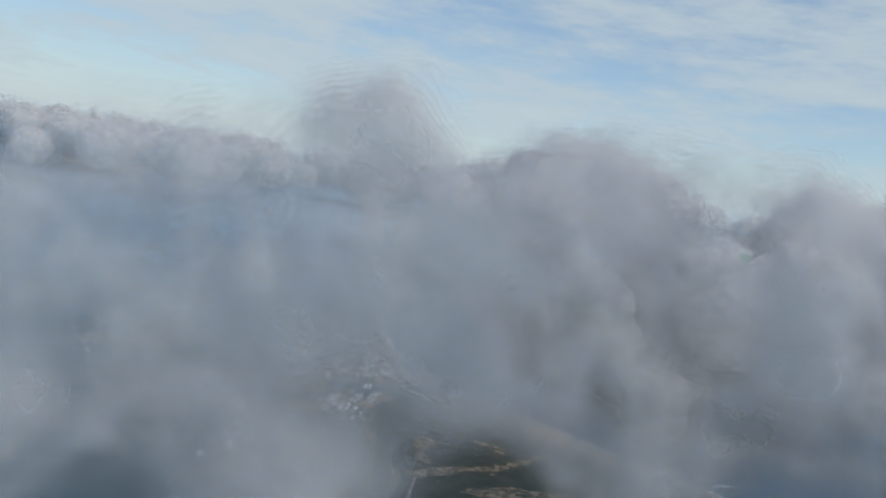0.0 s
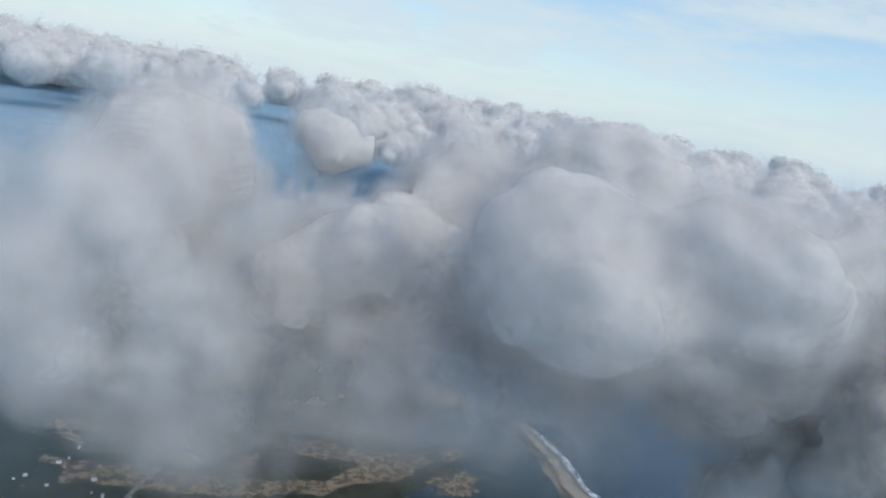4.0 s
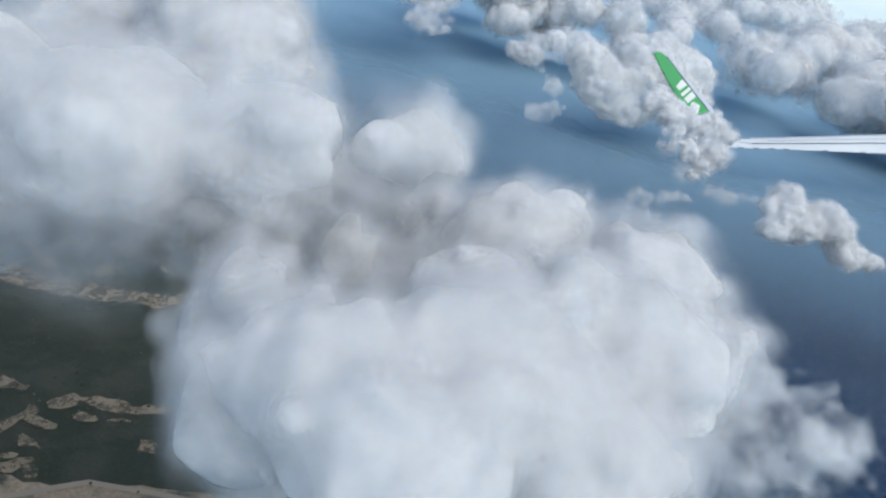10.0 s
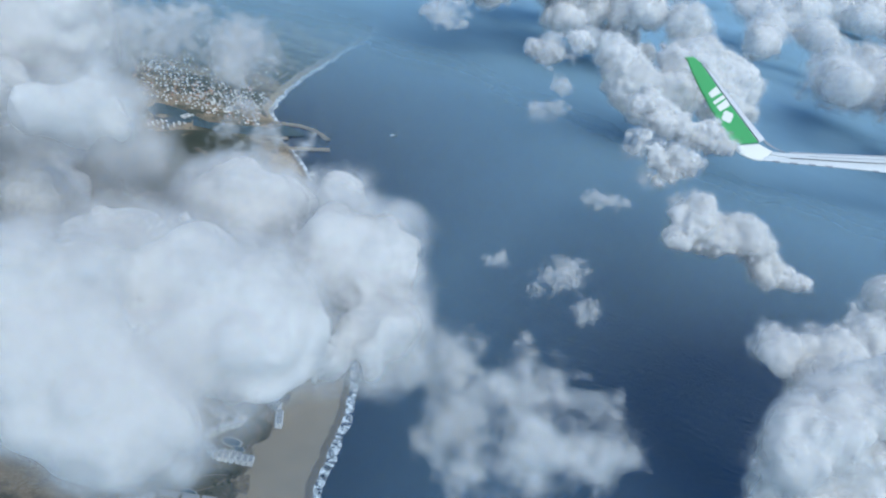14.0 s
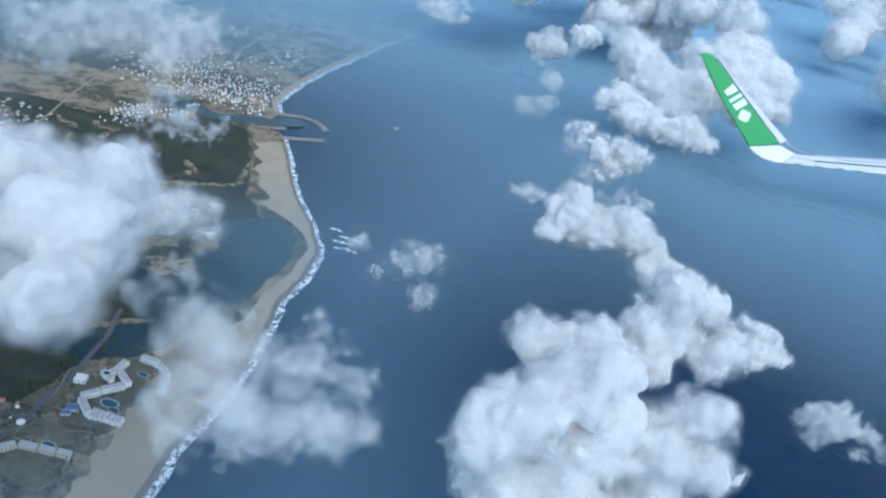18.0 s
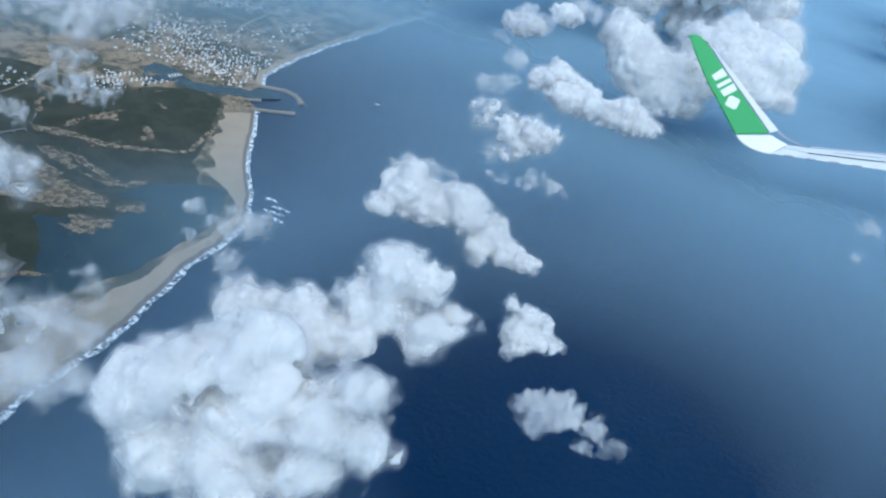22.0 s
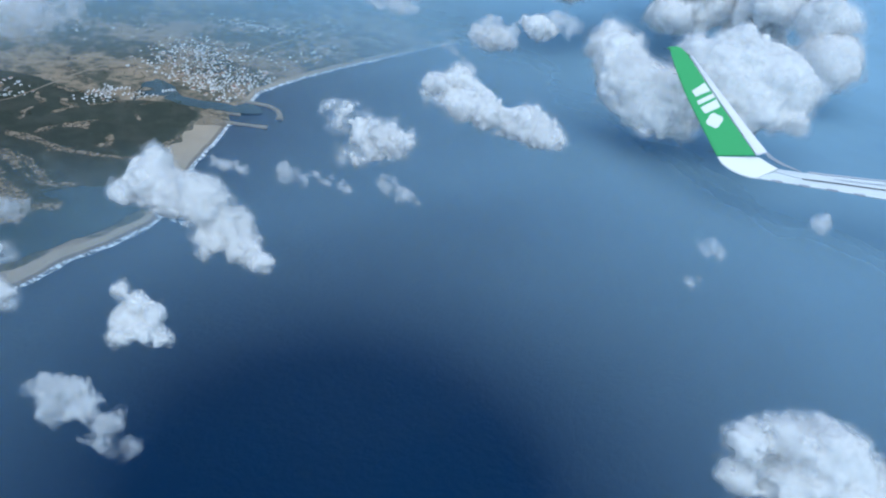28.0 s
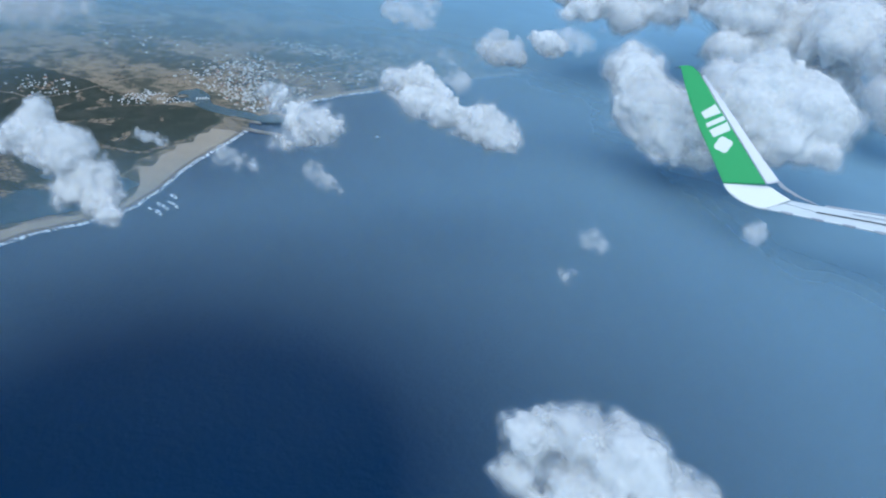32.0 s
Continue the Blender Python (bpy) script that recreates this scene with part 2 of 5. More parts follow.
class Lattice:
    """Smooth random values in space, for shapes."""

    def __init__(self, seed, size=32):
        self.v, self.s = np.random.RandomState(seed).rand(size, size, size).astype(np.float32), size

    def at(self, x, y, z):
        out = 0
        fx, fy, fz = np.floor(x), np.floor(y), np.floor(z)
        a, b, c = x - fx, y - fy, z - fz
        a, b, c = (q * q * (3 - 2 * q) for q in (a, b, c))
        i, j, k = (q.astype(int) for q in (fx, fy, fz))
        for di in (0, 1):
            for dj in (0, 1):
                for dk in (0, 1):
                    w = (a if di else 1 - a) * (b if dj else 1 - b) * (c if dk else 1 - c)
                    out = out + w * self.v[(i + di) % self.s, (j + dj) % self.s, (k + dk) % self.s]
        return out * 2 - 1

    def fbm(self, x, y, z, octaves=4, gain=0.5):
        total, amp = 0, 1.0
        for o in range(octaves):
            total = total + amp * self.at(x + 7.3 * o, y + 3.1 * o, z + 1.7 * o)
            x, y, z, amp = x * 2.03, y * 2.03, z * 2.03, amp * gain
        return total


LATTICE = Lattice(11)


# ---- sea, land and shore ----
COAST = [(-3000, 500), (-600, 260), (0, 90), (116.9, 56), (233.6, 34.6), (268.8, 30.3), (298.8, 27.1), (328.5, 26.1), (368.4, 17.9), (413.6, 9.7), (448.7, 6.6), (493.7, -2.4), (517.7, -20.5), (550, -50.7), (599.8, -85.3), (643.1, -114.6), (655.1, -122.6), (672.1, -150.5), (699.9, -152.3), (724.7, -168.1), (768.6, -175.1), (839.9, -180.3), (1010.8, -176.7), (1100.9, -173.4), (1232.2, -179), (1374.1, -201.4), (1464.6, -222.6), (1542.8, -260.1), (1639.7, -323.8), (2000, -800), (3000, -1500), (4800, -2400)]


def coast(y):
    return interp(y, COAST) + 2.2 * LATTICE.fbm(np.asarray(y) / 23.0, np.asarray(y) * 0 + 0.5, np.asarray(y) * 0 + 0.5, 3)


def land_height(s, x, y):
    """Metres above the sea, s metres in from the waterline."""
    low = 1.2 * np.clip(s / 42, 0, 1)
    hills = np.clip((s - 500) / 1500, 0, 1) * 60 * (0.6 + 0.5 * LATTICE.fbm(x / 260, y / 260, x * 0 + 2.5, 4))
    return low + np.maximum(hills, 0)


def strip(name, ys, inner, outer, z_in, z_out, mat, cuts=6):
    """A band along the shore between two distances from the waterline (positive inland)."""
    verts, quads = [], []
    for y in ys:
        c = float(coast(y))
        for k in range(cuts + 1):
            f = k / cuts
            verts.append((c - (inner(y) * (1 - f) + outer(y) * f), y, z_in * (1 - f) + z_out * f))
    w = cuts + 1
    for i in range(len(ys) - 1):
        for k in range(cuts):
            quads.append((i * w + k, i * w + k + 1, (i + 1) * w + k + 1, (i + 1) * w + k))
    return mesh_quads(name, np.array(verts), np.array(quads), mat)


def flat(name, outline, z, mat, ragged=3.0, step=6.0, kind=None):
    """A flat patch with a ragged outline."""
    pts = []
    n = len(outline)
    for i in range(n):
        (x0, y0), (x1, y1) = outline[i], outline[(i + 1) % n]
        m = max(1, int(math.hypot(x1 - x0, y1 - y0) / step))
        for k in range(m):
            x, y = x0 + (x1 - x0) * k / m, y0 + (y1 - y0) * k / m
            dx = ragged * noise.noise((x / 17, y / 17, 0.3)) + ragged * 0.6 * noise.noise((x / 6, y / 6, 4.3))
            dy = ragged * noise.noise((x / 17, y / 17, 9.3)) + ragged * 0.6 * noise.noise((x / 6, y / 6, 6.3))
            pts.append((x + dx, y + dy, z))
    bm = bmesh.new()
    f = bm.faces.new([bm.verts.new(p) for p in pts])
    if f.normal.z < 0 or f.calc_area() < 0:
        f.normal_flip()
    bm.normal_update()
    if f.normal.z < 0:
        f.normal_flip()
    bmesh.ops.triangulate(bm, faces=bm.faces[:])
    me = bpy.data.meshes.new(name)
    bm.to_mesh(me)
    bm.free()
    me.materials.append(mat)
    return me


sea = new("water", mesh_from("water", [(-4950, -4950, 0), (4950, -4950, 0), (4950, 4950, 0), (-4950, 4950, 0)], [(0, 1, 2, 3)], SEA))
tagged(sea, "deep blue sea with a fine wind ripple", "sea", kind="structure")

ys = np.concatenate([np.linspace(-3000, 100, 40), np.arange(110, 1700, 6.0), np.linspace(1720, 4800, 60)])
ss = np.concatenate([[0, 3, 7, 12], np.linspace(18, 400, 60), np.linspace(420, 4200, 70)])
cx = coast(ys)
X = cx[:, None] - ss[None, :]
Y = ys[:, None] + 0 * X
Z = land_height(ss[None, :] + 0 * X, X, Y)
nv = len(ss)
grid = np.arange(len(ys) * nv).reshape(len(ys), nv)
quads = np.stack([grid[:-1, 1:], grid[:-1, :-1], grid[1:, :-1], grid[1:, 1:]], -1).reshape(-1, 4)
ground = new("ground", mesh_quads("ground", np.stack([X, Y, Z], -1).reshape(-1, 3), quads[:, ::-1], LAND))
tagged(ground, "dry coastal lowland of dark scrub and bare tan soil", "land", kind="structure")

# ---- clouds ----
def surface(field, level, origin, cell):
    """The smooth surface of a field on a grid, one vertex in each crossed cell."""
    v = field - level
    inside = v < 0
    nx, ny, nz = v.shape
    total = np.zeros((nx - 1, ny - 1, nz - 1, 3), np.float32)
    count = np.zeros((nx - 1, ny - 1, nz - 1), np.float32)
    base = np.stack(np.meshgrid(np.arange(nx - 1), np.arange(ny - 1), np.arange(nz - 1), indexing="ij"), -1).astype(np.float32)
    corner = lambda a, d: a[d[0]:nx - 1 + d[0], d[1]:ny - 1 + d[1], d[2]:nz - 1 + d[2]]
    for axis in range(3):
        o1, o2 = [q for q in range(3) if q != axis]
        for e1 in (0, 1):
            for e2 in (0, 1):
                a = [0, 0, 0]
                a[o1], a[o2] = e1, e2
                b = list(a)
                b[axis] = 1
                va, vb = corner(v, a), corner(v, b)
                hit = corner(inside, a) != corner(inside, b)
                f = np.where(hit, va / np.where(hit, va - vb, 1), 0)
                p = np.zeros_like(total)
                p[..., axis], p[..., o1], p[..., o2] = f, e1, e2
                total += np.where(hit[..., None], p, 0)
                count += hit
    used = count > 0
    index = np.full(used.shape, -1, np.int64)
    index[used] = np.arange(used.sum())
    verts = (base[used] + total[used] / count[used][:, None]) * cell + origin
    faces = []
    for axis in range(3):
        o1, o2 = [(1, 2), (2, 0), (0, 1)][axis]
        lo, hi = [slice(1, -1)] * 3, [slice(1, -1)] * 3
        lo[axis], hi[axis] = slice(0, -1), slice(1, None)
        a, b = inside[tuple(lo)], inside[tuple(hi)]
        cross = np.argwhere(a != b)
        if not len(cross):
            continue
        cross = cross + 1
        cross[:, axis] -= 1
        ids = []
        for e1, e2 in ((0, 0), (1, 0), (1, 1), (0, 1)):
            q = cross.copy()
            q[:, o1] -= e1
            q[:, o2] -= e2
            ids.append(index[q[:, 0], q[:, 1], q[:, 2]])
        ids = np.stack(ids, -1)
        flip = inside[cross[:, 0], cross[:, 1], cross[:, 2]]
        ids[~flip] = ids[~flip][:, ::-1]
        faces.append(ids)
    return verts, np.concatenate(faces) if faces else np.zeros((0, 4), int)


STYLES = {  # inner dense level (None: no dense body), veil levels in mean radii, strength of the billows
    "dense": (-0.05, (0.01, 0.07, 0.14, 0.22, 0.34), 0.50),
    "soft": (-0.17, (-0.13, -0.09, -0.05, 0.0, 0.05, 0.10, 0.15, 0.20, 0.26), 0.50),
    "mist": (None, (-0.42, -0.34, -0.26, -0.18, -0.10, -0.02, 0.06, 0.14, 0.22), 0.40),
    "puffy": (-0.16, (-0.08, 0.0, 0.08, 0.17, 0.28), 0.68),
    "broken": (-0.50, (-0.36, -0.24, -0.12, 0.02, 0.18), 0.90),
    "thin": (None, (-0.38, -0.25, -0.12, 0.0, 0.12), 1.0),
    "wisp": (None, (-0.45, -0.25, -0.05, 0.15, 0.3), 1.5),
}


def cumulus(puffs, label, cell=3.0, style="dense", name="cloud"):
    """One cumulus: a billowing dense body inside thinner and thinner veils."""
    core, shells, rough = STYLES[style]
    p = np.array(puffs, float)
    rmean = p[:, 3].mean()
    pad = rmean * (max(shells) + 0.9 * rough) + 2 * cell
    lo = (p[:, :3] - p[:, 3:]).min(0) - pad
    hi = (p[:, :3] + p[:, 3:]).max(0) + pad
    size = np.ceil((hi - lo) / cell).astype(int) + 1
    x, y, z = np.meshgrid(*(lo[a] + np.arange(size[a]) * cell for a in range(3)), indexing="ij", sparse=False)
    x, y, z = (q.astype(np.float32) for q in (x, y, z))
    k = rmean * 0.22
    acc = np.zeros(x.shape, np.float32)
    for px, py, pz, r in p:
        d = np.sqrt((x - px) ** 2 + (y - py) ** 2 + ((z - pz) * 1.2) ** 2) - r
        acc += np.exp(np.clip(-d / k, -30, 30))
    f = -k * np.log(acc + 1e-12)
    w = rmean * 1.3
    n1 = LATTICE.fbm(x / w, y / w, z / w, 2)
    b = np.abs(LATTICE.fbm(x / w * 2.3 + 5, y / w * 2.3, z / w * 2.3, 3, 0.30))
    b = np.sqrt(b * b + 0.012)
    f = f + rmean * rough * (0.55 * n1 - 0.65 * (b - 0.35))
    torn = rmean * ({"soft": 0.10, "dense": 0.05, "puffy": 0.12, "mist": 0.14, "broken": 0.15, "thin": 0.22, "wisp": 0.4}[style]) * LATTICE.fbm(x / w * 4.1, y / w * 4.1 + 3, z / w * 3.4, 3, 0.5)
    whole = new(name, None)
    levels = ([] if core is None else [(core, CLOUD_CORE)]) + list(zip(shells, SOFT_SHELLS if style in ("soft", "mist") else WISP_SHELLS if style == "wisp" else THIN_SHELLS if core is None else CLOUD_SHELLS))
    for i, (level, mat) in enumerate(levels):
        verts, faces = surface(f if mat is CLOUD_CORE else f + torn * (0.35 + 0.65 * i / len(levels)), level * rmean, lo, cell)
        if len(faces):
            child("core" if mat is CLOUD_CORE else "veil", mesh_quads("cloud", verts, faces, mat), whole)
    return tagged(whole, label, "cloud", "clouds over the coast", "stuff")


CLOUDS = [
    ("towering grey-white cumulus with billowing soft edges", "soft", 2.2, [(-222.8, 257.3, 179.5, 27.3),(-222.0, 237.7, 152.9, 22.8),(-179.4, 230.0, 154.3, 19.4),(-198.3, 227.9, 135.7, 15.8),(-158.6, 230.4, 166.9, 19.4),(-147.8, 222.7, 148.9, 14.1),(-173.4, 293.0, 186.6, 17.0),(-137.7, 259.3, 185.6, 17.5),(-125.9, 213.7, 167.7, 17.0)]),
    ("towering grey-white cumulus with billowing soft edges", "soft", 2.1, [(-88.1, 243.6, 187.5, 28.2),(-95.1, 166.9, 184.7, 25.1),(-127.9, 180.7, 184.8, 21.9),(-60.3, 166.0, 193.4, 16.3),(-35.3, 176.9, 193.3, 12.5),(-63.2, 154.1, 179.5, 10.8),(-130.9, 157.8, 175.1, 14.7)]),
    ("towering grey-white cumulus with billowing soft edges", "soft", 1.8, [(1.4, 208.9, 164.4, 18.4),(39.5, 196.0, 164.4, 20.2),(51.5, 174.1, 159.4, 12.9),(19.5, 152.2, 164.3, 23.8),(-11.7, 162.0, 164.4, 17.5),(-14.1, 122.3, 169.2, 22.6),(-27.4, 98.4, 169.1, 19.7),(12.4, 118.3, 159.2, 18.0),(-43.3, 170.1, 164.4, 10.6),(-48.3, 109.3, 174.4, 14.1),(42.5, 162.2, 154.4, 8.7),(20.9, 241.9, 159.4, 12.0),(-20.1, 246.9, 154.5, 11.2),(-57.3, 135.2, 169.5, 11.4)]),
    ("towering grey-white cumulus with billowing soft edges", "soft", 1.6, [(-56.2, 138.2, 159.5, 14.5),(-52.2, 112.3, 159.5, 15.0),(-62.2, 151.1, 164.5, 9.0),(-34.3, 125.2, 159.4, 15.2)]),
    ("ragged white cumulus drifting over the beach", "thin", 1.4, [(71.5, 220.0, 117.6, 14.9),(40.6, 235.0, 114.6, 6.6),(89.5, 208.1, 117.6, 18.8),(102.5, 231.1, 114.6, 14.8),(108.4, 200.1, 114.6, 14.9),(126.4, 218.1, 114.6, 12.2),(92.5, 193.1, 114.6, 12.7),(96.5, 264.0, 111.7, 8.3),(44.6, 253.9, 119.6, 6.9)]),
    ("ragged white cumulus drifting over the beach", "broken", 2.0, [(-20.3, 245.9, 139.5, 25.9),(-5.2, 265.9, 134.5, 23.3),(5.7, 207.0, 129.5, 19.4),(17.1, 273.9, 124.6, 19.5),(34.7, 281.9, 119.6, 13.4),(23.1, 203.0, 119.6, 7.9),(21.3, 237.0, 124.6, 12.1)]),
    ("small torn white cloud puff", "thin", 1.2, [(-24.3, 781.0, 129.9, 17.7),(-33.9, 760.0, 129.9, 12.1),(80.8, 780.0, 125.1, 12.3),(99.8, 779.9, 125.1, 10.1),(72.8, 770.0, 125.0, 7.2),(115.8, 835.9, 135.1, 11.5),(128.8, 836.9, 135.1, 10.3)]),
    ("small torn white cloud puff", "wisp", 0.8, [(-59.0, 396.7, 109.7, 9.3),(-77.0, 392.8, 109.6, 6.3),(-38.1, 397.7, 109.7, 5.3),(-51.1, 348.8, 109.7, 5.8),(-74.0, 406.7, 119.6, 7.4)]),
    ("small torn white cloud puff", "wisp", 1.2, [(-103.9, 460.6, 129.6, 16.0),(-111.8, 495.5, 129.6, 11.0),(-94.9, 432.7, 129.6, 10.0)]),
    ("bright white cumulus bank over the open sea", "dense", 3.5, [(80.1, 1175.7, 135.3, 37.9),(83.2, 1297.7, 137.4, 55.9),(70.3, 1493.8, 140.5, 66.9),(185.0, 1213.7, 132.4, 39.9),(257.8, 1190.7, 132.5, 33.9),(-7.5, 1393.7, 140.4, 44.9),(148.2, 1469.8, 138.5, 43.9)]),
    ("bright white cumulus bank over the open sea", "dense", 3.5, [(-41.7, 1210.7, 140.2, 33.9),(-58.7, 1107.7, 140.1, 35.9),(1.6, 1227.7, 140.3, 25.9),(-80.7, 1066.8, 140.1, 28.0)]),
    ("thin torn veil of white cloud", "wisp", 1.6, [(-150.8, 447.7, 129.6, 16.7),(-113.9, 466.6, 129.6, 10.0),(-180.7, 417.7, 129.6, 13.7),(-150.8, 410.7, 129.6, 13.4),(-162.7, 494.6, 129.6, 15.7)]),
    ("thin torn veil of white cloud", "wisp", 0.7, [(110.5, 334.8, 111.8, 6.5),(118.5, 343.8, 111.8, 5.1),(103.5, 326.8, 111.7, 4.4),(122.5, 313.8, 109.8, 5.2),(99.5, 314.8, 109.7, 2.4),(79.6, 339.8, 106.7, 3.1)]),
    ("thin torn veil of white cloud", "wisp", 0.7, [(176.4, 486.4, 110.0, 2.7),(181.4, 485.4, 110.0, 2.7),(186.4, 486.4, 110.0, 2.3),(194.4, 487.3, 110.0, 2.3),(200.4, 485.3, 110.0, 2.0),(129.5, 450.5, 109.9, 2.9),(134.5, 453.5, 109.9, 3.3),(138.5, 455.5, 109.9, 2.9),(145.5, 457.5, 109.9, 2.6)]),
    ("broken white cumulus over the blue sea", "puffy", 1.3, [(168.6, 386.0, 135.8, 10.9), (182.8, 390.6, 129.8, 12.6), (198.7, 392.6, 132.5, 11.3), (162.3, 377.5, 127.8, 8.1), (210.6, 399.6, 124.1, 9.3), (221.4, 398.7, 116.4, 8.8), (232.5, 395.6, 115.6, 5.9), (168.9, 388.8, 144.1, 5.9), (211.6, 388.3, 118.5, 5.9), (161.9, 383.4, 137.8, 6.0), (189.9, 392.3, 138.9, 6.7)]),
    ("broken white cumulus over the blue sea", "puffy", 0.75, [(256.2, 318.3, 135.2, 5.6), (263.0, 321.5, 133.3, 6.4), (258.4, 314.2, 129.3, 5.1), (263.6, 324.9, 138.6, 3.9), (257.1, 322.7, 139.9, 4.3), (251.4, 321.4, 144.4, 2.3), (270.5, 322.7, 131.9, 3.4)]),
    ("broken white cumulus over the blue sea", "thin", 0.7, [(274.9, 277.4, 139.5, 5.5), (281.1, 279.0, 136.2, 5.2), (289.5, 282.7, 137.6, 4.4), (298.1, 286.3, 134.1, 4.5), (306.3, 286.0, 130.6, 3.0), (284.3, 282.9, 141.8, 3.7), (279.8, 276.8, 132.7, 3.7), (296.6, 282.7, 129.6, 3.4)]),
    ("broken white cumulus over the blue sea", "puffy", 1.2, [(156.2, 618.0, 131.8, 9.7), (173.6, 618.2, 124.6, 12.9), (190.8, 626.7, 122.6, 13.8), (209.4, 639.5, 115.8, 14.0), (225.1, 645.8, 115.1, 13.2), (236.9, 643.3, 113.4, 7.3), (161.5, 629.4, 136.4, 7.4), (176.4, 630.8, 128.8, 9.0), (216.3, 639.5, 124.9, 8.1)]),
    ("broken white cumulus over the blue sea", "broken", 1.1, [(151.7, 528.3, 131.2, 8.6), (163.9, 533.1, 120.5, 12.3), (181.6, 538.8, 120.1, 13.0), (167.8, 522.4, 108.3, 10.0), (191.4, 541.7, 123.9, 7.9), (175.2, 529.8, 113.8, 10.0), (152.4, 526.8, 122.2, 7.2), (143.3, 528.4, 132.1, 5.4)]),
    ("tall bright cumulus with billowing tops over the sea", "puffy", 1.35, [(218.7, 277.0, 168.2, 9.0), (233.2, 282.9, 165.2, 8.3), (242.1, 283.6, 155.1, 7.2), (211.3, 269.8, 156.9, 9.8), (199.8, 255.6, 149.7, 12.7), (181.9, 248.6, 149.3, 9.7), (214.4, 261.1, 144.5, 10.3), (235.2, 270.0, 147.8, 6.7), (196.9, 245.7, 140.0, 14.8), (220.7, 270.2, 153.1, 8.5), (238.3, 274.2, 154.0, 7.1)]),
    ("tall bright cumulus with billowing tops over the sea", "puffy", 1.5, [(192.1, 220.3, 151.7, 11.1), (181.2, 211.1, 147.3, 10.7), (201.7, 216.9, 134.8, 14.3), (186.3, 204.8, 125.2, 14.3), (226.3, 229.7, 140.1, 11.2), (226.9, 220.9, 126.3, 11.9), (177.1, 203.9, 138.8, 11.0), (209.3, 225.3, 144.6, 11.2), (234.1, 236.2, 151.5, 8.0), (242.6, 232.2, 136.7, 8.4), (211.7, 206.9, 123.6, 13.3), (205.6, 231.5, 160.6, 8.4)]),
    ("large bright cumulus over the open sea", "dense", 2.3, [(154.3, 885.4, 114.7, 23.3), (180.6, 882.2, 90.1, 28.9), (143.6, 894.0, 124.3, 16.8), (218.0, 897.3, 86.9, 31.1), (242.6, 929.5, 108.5, 34.7), (280.6, 951.6, 115.6, 32.4), (305.0, 955.6, 104.9, 19.0), (218.0, 923.5, 120.7, 19.0), (277.8, 930.8, 88.4, 25.7), (229.5, 887.6, 63.6, 15.6), (310.4, 939.7, 83.4, 13.4), (205.4, 880.1, 69.3, 21.1), (255.3, 943.2, 128.0, 22.2)]),
    ("small white cumulus over the bay", "puffy", 1.5, [(74.1, 794.4, 117.1, 12.7), (62.9, 792.7, 117.9, 8.5), (85.3, 804.3, 114.3, 9.6), (104.2, 818.3, 131.9, 12.7), (113.2, 828.4, 127.4, 7.5)]),
    ("small white cumulus over the bay", "thin", 1.3, [(96.7, 727.0, 103.2, 9.8), (86.1, 707.0, 82.2, 11.8), (76.6, 727.6, 117.1, 6.9), (98.6, 713.0, 87.5, 6.8)]),
    ("small torn white cloud puff", "wisp", 0.8, [(133.4, 500.6, 89.7, 5.8), (142.3, 503.3, 90.2, 4.3), (194.0, 528.5, 96.1, 5.4), (203.8, 530.0, 94.6, 4.3), (209.2, 532.4, 92.6, 3.2)]),
    ("small torn white cloud puff", "wisp", 0.9, [(411.2, 633.7, 130.3, 4.3), (413.6, 633.0, 128.2, 2.8)]),
    ("small torn white cloud puff", "wisp", 0.8, [(382.9, 545.9, 134.5, 4.3), (388.0, 547.6, 134.4, 3.2), (382.9, 534.2, 122.3, 2.4)]),
    ("dense white cumulus over the open sea", "puffy", 1.6, [(444.6, 451.0, 117.3, 7.9), (455.2, 458.2, 122.7, 8.2), (470.3, 465.8, 119.9, 10.3), (461.2, 457.7, 105.8, 12.6), (484.5, 476.8, 109.4, 10.1), (444.2, 445.7, 104.8, 7.1), (461.3, 467.9, 120.4, 7.1), (479.8, 466.7, 104.6, 12.5)]),
    ("bright white cumulus bank beyond the bay", "dense", 3.2, [(87.0, 1159.0, 93.2, 26.3), (107.5, 1200.5, 92.0, 24.0), (78.8, 1202.2, 108.1, 22.9), (150.1, 1233.8, 63.4, 17.4), (119.4, 1230.7, 116.2, 39.9), (144.5, 1267.5, 133.2, 39.9), (184.6, 1287.4, 128.5, 39.4), (179.9, 1248.9, 77.3, 26.4), (223.6, 1275.7, 53.5, 21.1), (3.4, 1139.2, 127.4, 27.0), (-23.5, 1089.9, 117.0, 26.8), (-41.2, 1048.2, 118.2, 23.7)]),
    ("towering grey-white cumulus with billowing soft edges", "mist", 2.6, [(-339.0, 208.0, 172.1, 18.7), (-317.4, 200.5, 181.7, 17.1), (-299.3, 199.3, 188.1, 16.1), (-283.7, 201.2, 189.3, 15.5), (-322.5, 204.8, 144.7, 27.4), (-293.2, 197.1, 157.3, 25.8), (-270.0, 192.4, 174.2, 13.9), (-259.6, 191.7, 150.3, 25.0), (-297.6, 201.9, 119.1, 29.5), (-359.4, 211.0, 160.6, 25.7), (-357.5, 200.7, 130.2, 26.9)]),
